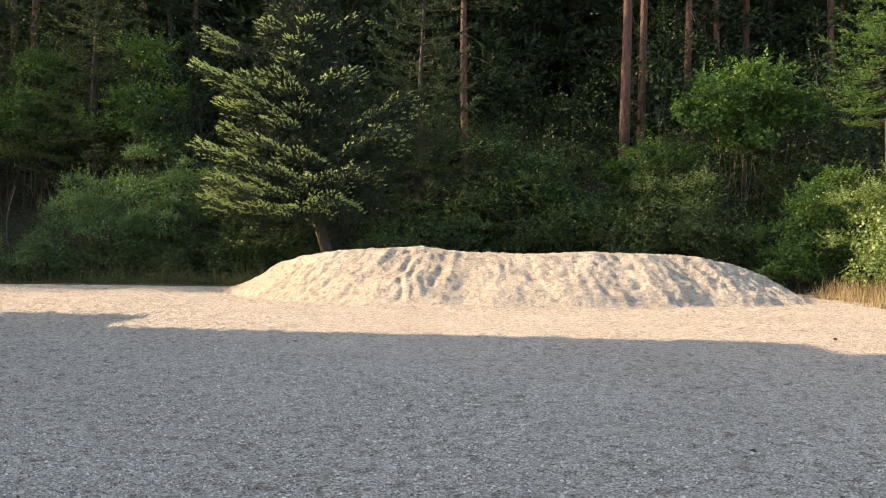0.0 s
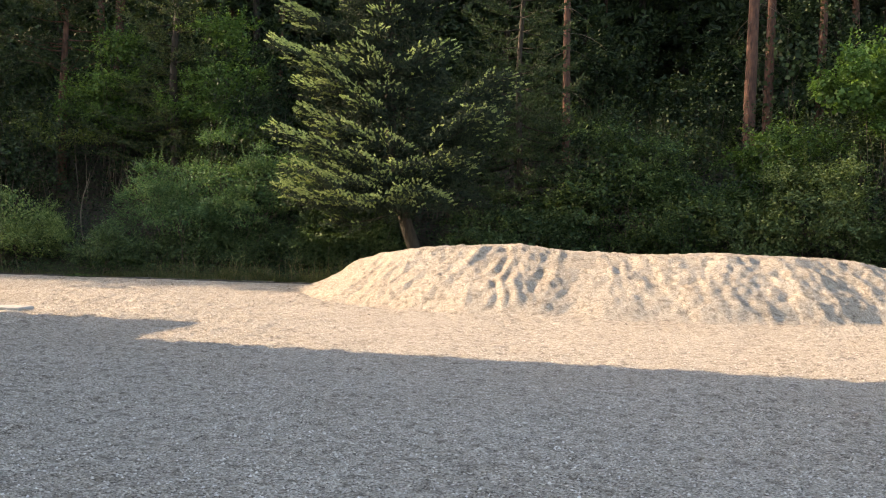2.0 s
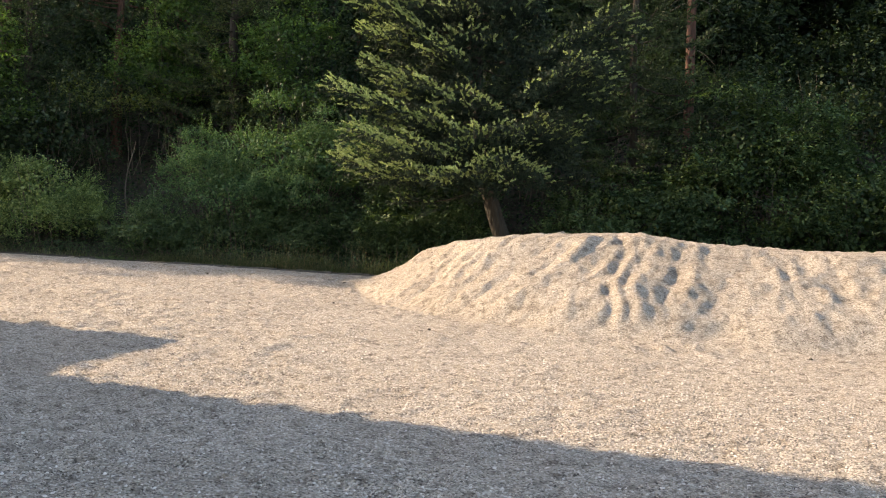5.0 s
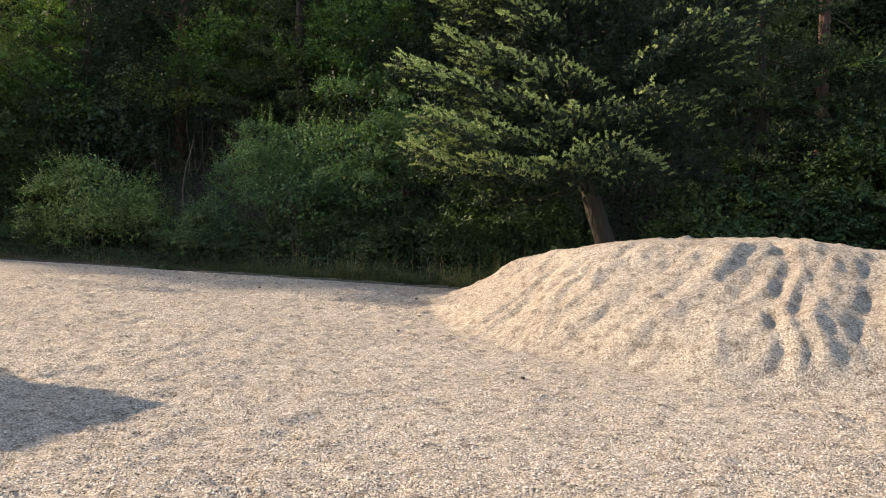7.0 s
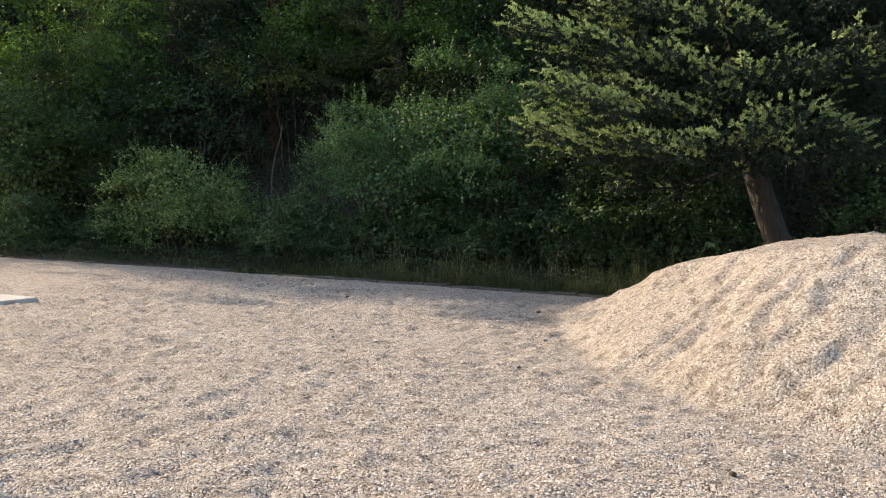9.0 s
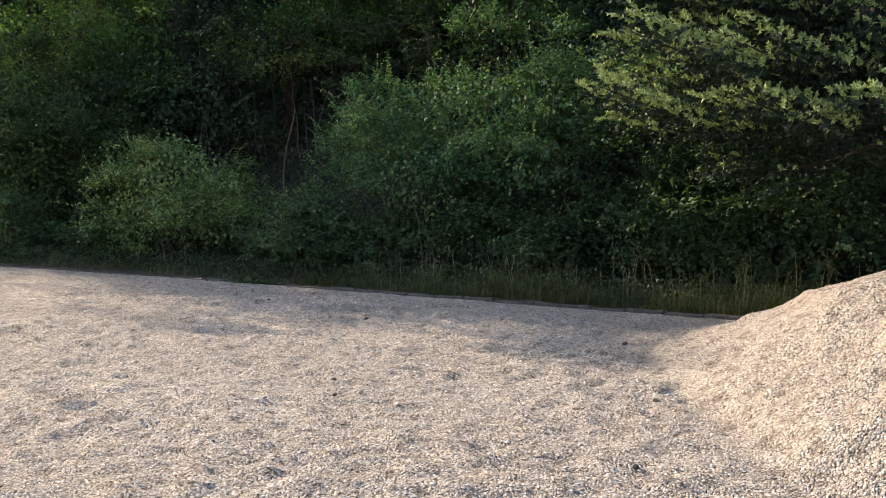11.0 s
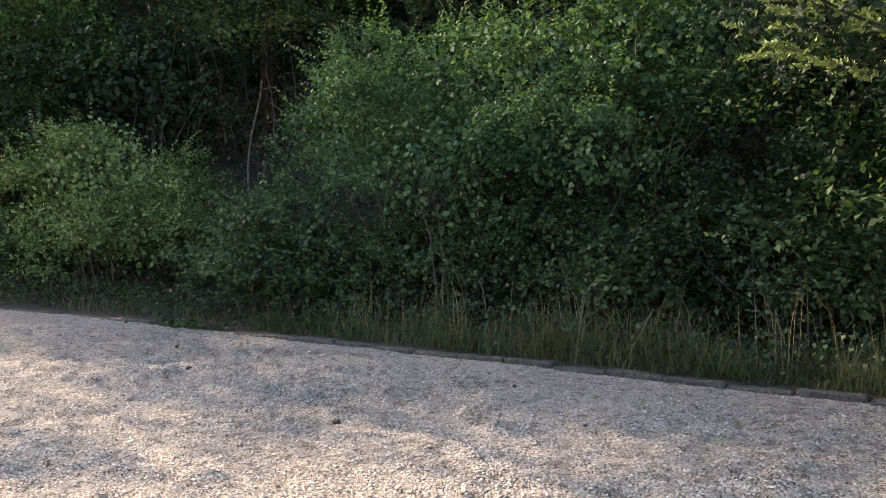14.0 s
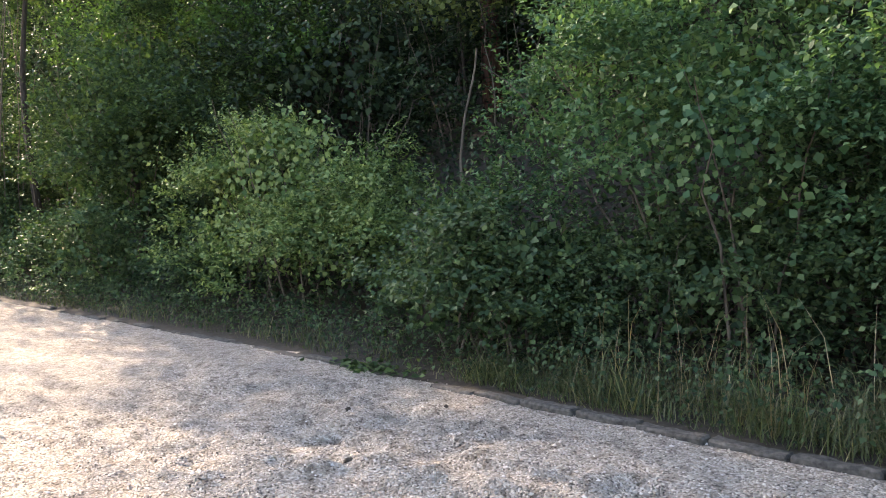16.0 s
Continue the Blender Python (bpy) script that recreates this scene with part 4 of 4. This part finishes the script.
# ---- grass and weeds ----
def blades(x, y, z, height, lean, width):
    n = len(x)
    foot = np.stack([x, y, z], 1)
    az = rng.uniform(0, 2 * math.pi, n)
    out = np.stack([np.cos(az), np.sin(az), np.zeros(n)], 1)
    side = np.stack([-np.sin(az), np.cos(az), np.zeros(n)], 1) * np.reshape(width, (-1, 1))
    h, l = np.reshape(height, (-1, 1)), np.reshape(lean, (-1, 1))
    up = np.array([[0, 0, 1.0]])
    mid = foot + up * h * 0.6 + out * l * 0.35
    tip = foot + up * h * (1 - 0.25 * l / np.maximum(h, 0.01)) + out * l
    v = np.stack([foot - side, foot + side, mid + side * 0.7, mid - side * 0.7, tip + side * 0.1, tip - side * 0.1], 1).reshape(-1, 3)
    a = np.arange(n)[:, None] * 6
    return v, np.concatenate([a + np.array([[0, 1, 2, 3]]), a + np.array([[3, 2, 4, 5]])])


n = 26000
gx = np.where(rng.random(n) < 0.6, rng.uniform(-14, -4, n), rng.uniform(-30, 4, n))
gy = kerb_y(gx) + 0.08 + rng.gamma(2.0, 0.28, n)
gh = rng.gamma(2.4, 0.085, n) * (0.3 + 0.6 * np.sin(gx * 0.9 + 1.0) ** 2 + 0.6 * np.sin(gx * 2.7 + gy * 3.1) ** 2) * np.where(gx > -12.5, 1.15, 0.6)
tagged(part("verge_grass", blades(gx, gy, bank(gx, gy) - 0.02, gh, gh * rng.uniform(0.4, 1.5, n), rng.uniform(0.002, 0.005, n)), GRASS),
       "uneven green grass behind the kerb", "grass", kind="stuff")
n = 240
gx = rng.uniform(-13, -3, n)
gy = kerb_y(gx) + 0.15 + rng.gamma(2.0, 0.25, n)
gh = rng.uniform(0.35, 1.05, n)
tagged(part("dry_stalks", blades(gx, gy, bank(gx, gy) - 0.02, gh, gh * rng.uniform(0.1, 0.6, n), rng.uniform(0.002, 0.004, n)), STRAW),
       "thin dry grass stalks among the verge", "grass", kind="stuff")
n = 5000
gx, gy = rng.uniform(9.3, 14.0, n), rng.uniform(17.5, 24.5, n)
gh = rng.uniform(0.25, 0.8, n) * np.clip((gx - 9.0) / 1.2, 0.3, 1)
tagged(part("dry_grass", blades(gx, gy, bank(gx, gy) - 0.02, gh, gh * rng.uniform(0.2, 0.7, n), rng.uniform(0.004, 0.008, n)), STRAW),
       "sunlit dry straw-coloured grass beside the heap", "grass", kind="stuff")
n = 15000
wx_ = rng.uniform(-26, 4, n)
wy_ = kerb_y(wx_) + 0.1 + rng.gamma(2.0, 0.24, n)
wp = np.stack([wx_, wy_, bank(wx_, wy_) + rng.uniform(0.02, 0.4, n)], 1)
wl = rng.uniform(0.022, 0.055, n)
tagged(part("verge_weeds", leaves(wp, rng.normal(size=(n, 3)) + np.array([0, -0.6, 0.2]), np.array([[0, -0.3, 1.0]]) + rng.normal(size=(n, 3)) * 0.3, wl, wl * 0.38), BRAMBLE_LEAF),
       "broad-leaved green weeds behind the kerb", "weeds", kind="stuff")


# Bank cover in the same leaf colour, darkened for shade.
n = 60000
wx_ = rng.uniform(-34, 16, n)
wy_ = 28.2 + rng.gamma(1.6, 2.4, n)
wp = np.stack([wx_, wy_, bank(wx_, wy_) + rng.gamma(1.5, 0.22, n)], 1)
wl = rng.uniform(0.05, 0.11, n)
tagged(part("undergrowth", leaves(wp, rng.normal(size=(n, 3)) + np.array([0, -0.6, 0.2]), np.array([[0, -0.3, 1.0]]) + rng.normal(size=(n, 3)) * 0.3, wl, wl * 0.38), SHADE_LEAF),
       "low leafy undergrowth covering the wooded bank, coloured dark for shade", "undergrowth", kind="stuff")


# ---- loose stones ----
def stones(x, y, z, size):
    n = len(x)
    octa = np.array([[1, 0, 0], [0, 1, 0], [-1, 0, 0], [0, -1, 0], [0, 0, 1], [0, 0, -1]], float)
    v = octa[None] * size[:, None, None] * rng.uniform(0.55, 1.2, (n, 6, 1)) + rng.normal(size=(n, 6, 3)) * size[:, None, None] * 0.15
    a = rng.uniform(0, 6.28, n)
    c, s = np.cos(a)[:, None], np.sin(a)[:, None]
    v = np.stack([v[..., 0] * c - v[..., 1] * s, v[..., 0] * s + v[..., 1] * c, v[..., 2] * 0.8], -1)
    v += np.stack([x, y, z], 1)[:, None]
    tri = np.array([[0, 1, 4], [1, 2, 4], [2, 3, 4], [3, 0, 4]])
    return v.reshape(-1, 3), (np.arange(n)[:, None, None] * 6 + tri[None]).reshape(-1, 3)


n = 105000
t_ = rng.uniform(0, 1, n)
sx = np.interp(t_, [0, 0.5, 1], [0.0, -2.6, -11.5]) + rng.normal(size=n) * 3.2
sy = np.interp(t_, [0, 0.5, 1], [4.0, 16.0, 26.5]) + rng.normal(size=n) * 1.5
ok = (sy < 27.6) & (sy > 2.5) & (sx < 9) & (sx > -18)
sx, sy = sx[ok], sy[ok]
_, dd = pile_height(sx, sy)
ok = dd < -0.1
sx, sy = sx[ok], sy[ok]
tagged(part("loose_gravel", stones(sx, sy, gravel_relief(sx, sy) + 0.002, rng.uniform(0.005, 0.015, len(sx))), STONES),
       "loose angular gravel stones strewn over the yard", "gravel", kind="stuff")


# ---- odd bits on the gravel ----
def lump(at, size, seed):
    bm = bmesh.new()
    bmesh.ops.create_icosphere(bm, subdivisions=2, radius=size)
    for v in bm.verts:
        v.co *= 1 + 0.45 * noise.noise(v.co / size * 1.3 + Vector((seed, 0, 0)))
        v.co.z *= 0.7
    me = bpy.data.meshes.new("clod")
    bm.to_mesh(me)
    bm.free()
    ob = part("earth_clod", me, CLOD)
    x, y = at
    ob.location = (x, y, size * 0.3)
    tagged(ob, "small dark clod of earth on the gravel", "clod", "clods on the gravel")


for k, (x, y, size) in enumerate([(1.98, 5.9, 0.035), (-6.32, 22.27, 0.045), (-6.0, 20.7, 0.04), (-8.5, 21.3, 0.03), (-8.8, 21.69, 0.05), (-7.26, 24.52, 0.055), (-9.07, 25.41, 0.045), (-10.59, 24.75, 0.05),
                                  (-15.28, 24.99, 0.055), (-12.88, 25.6, 0.055), (-11.6, 25.7, 0.03), (-3.75, 18.4, 0.04), (0.9, 18.2, 0.04), (-13.4, 26.9, 0.03), (-13.9, 26.4, 0.04), (5.6, 13.1, 0.05), (6.4, 12.6, 0.04), (-10.0, 26.3, 0.03)]):
    lump((x, y), size * 0.58, k * 3.7)

n = 160
hx, hy = rng.normal(size=n) * 0.28 - 14.9, rng.normal(size=n) * 0.07 + 27.45
hp = np.stack([hx, hy, rng.uniform(0.015, 0.07, n)], 1)
hl = rng.uniform(0.05, 0.10, n)
tagged(part("fallen_leaves", leaves(hp, rng.normal(size=(n, 3)) * np.array([1, 1, 0.25]), np.array([[0, 0, 1.0]]) + rng.normal(size=(n, 3)) * 0.4, hl, hl * 0.3), SHRUB_LEAF),
       "small heap of wilted leaves and twigs at the kerb", "leaves", kind="stuff")
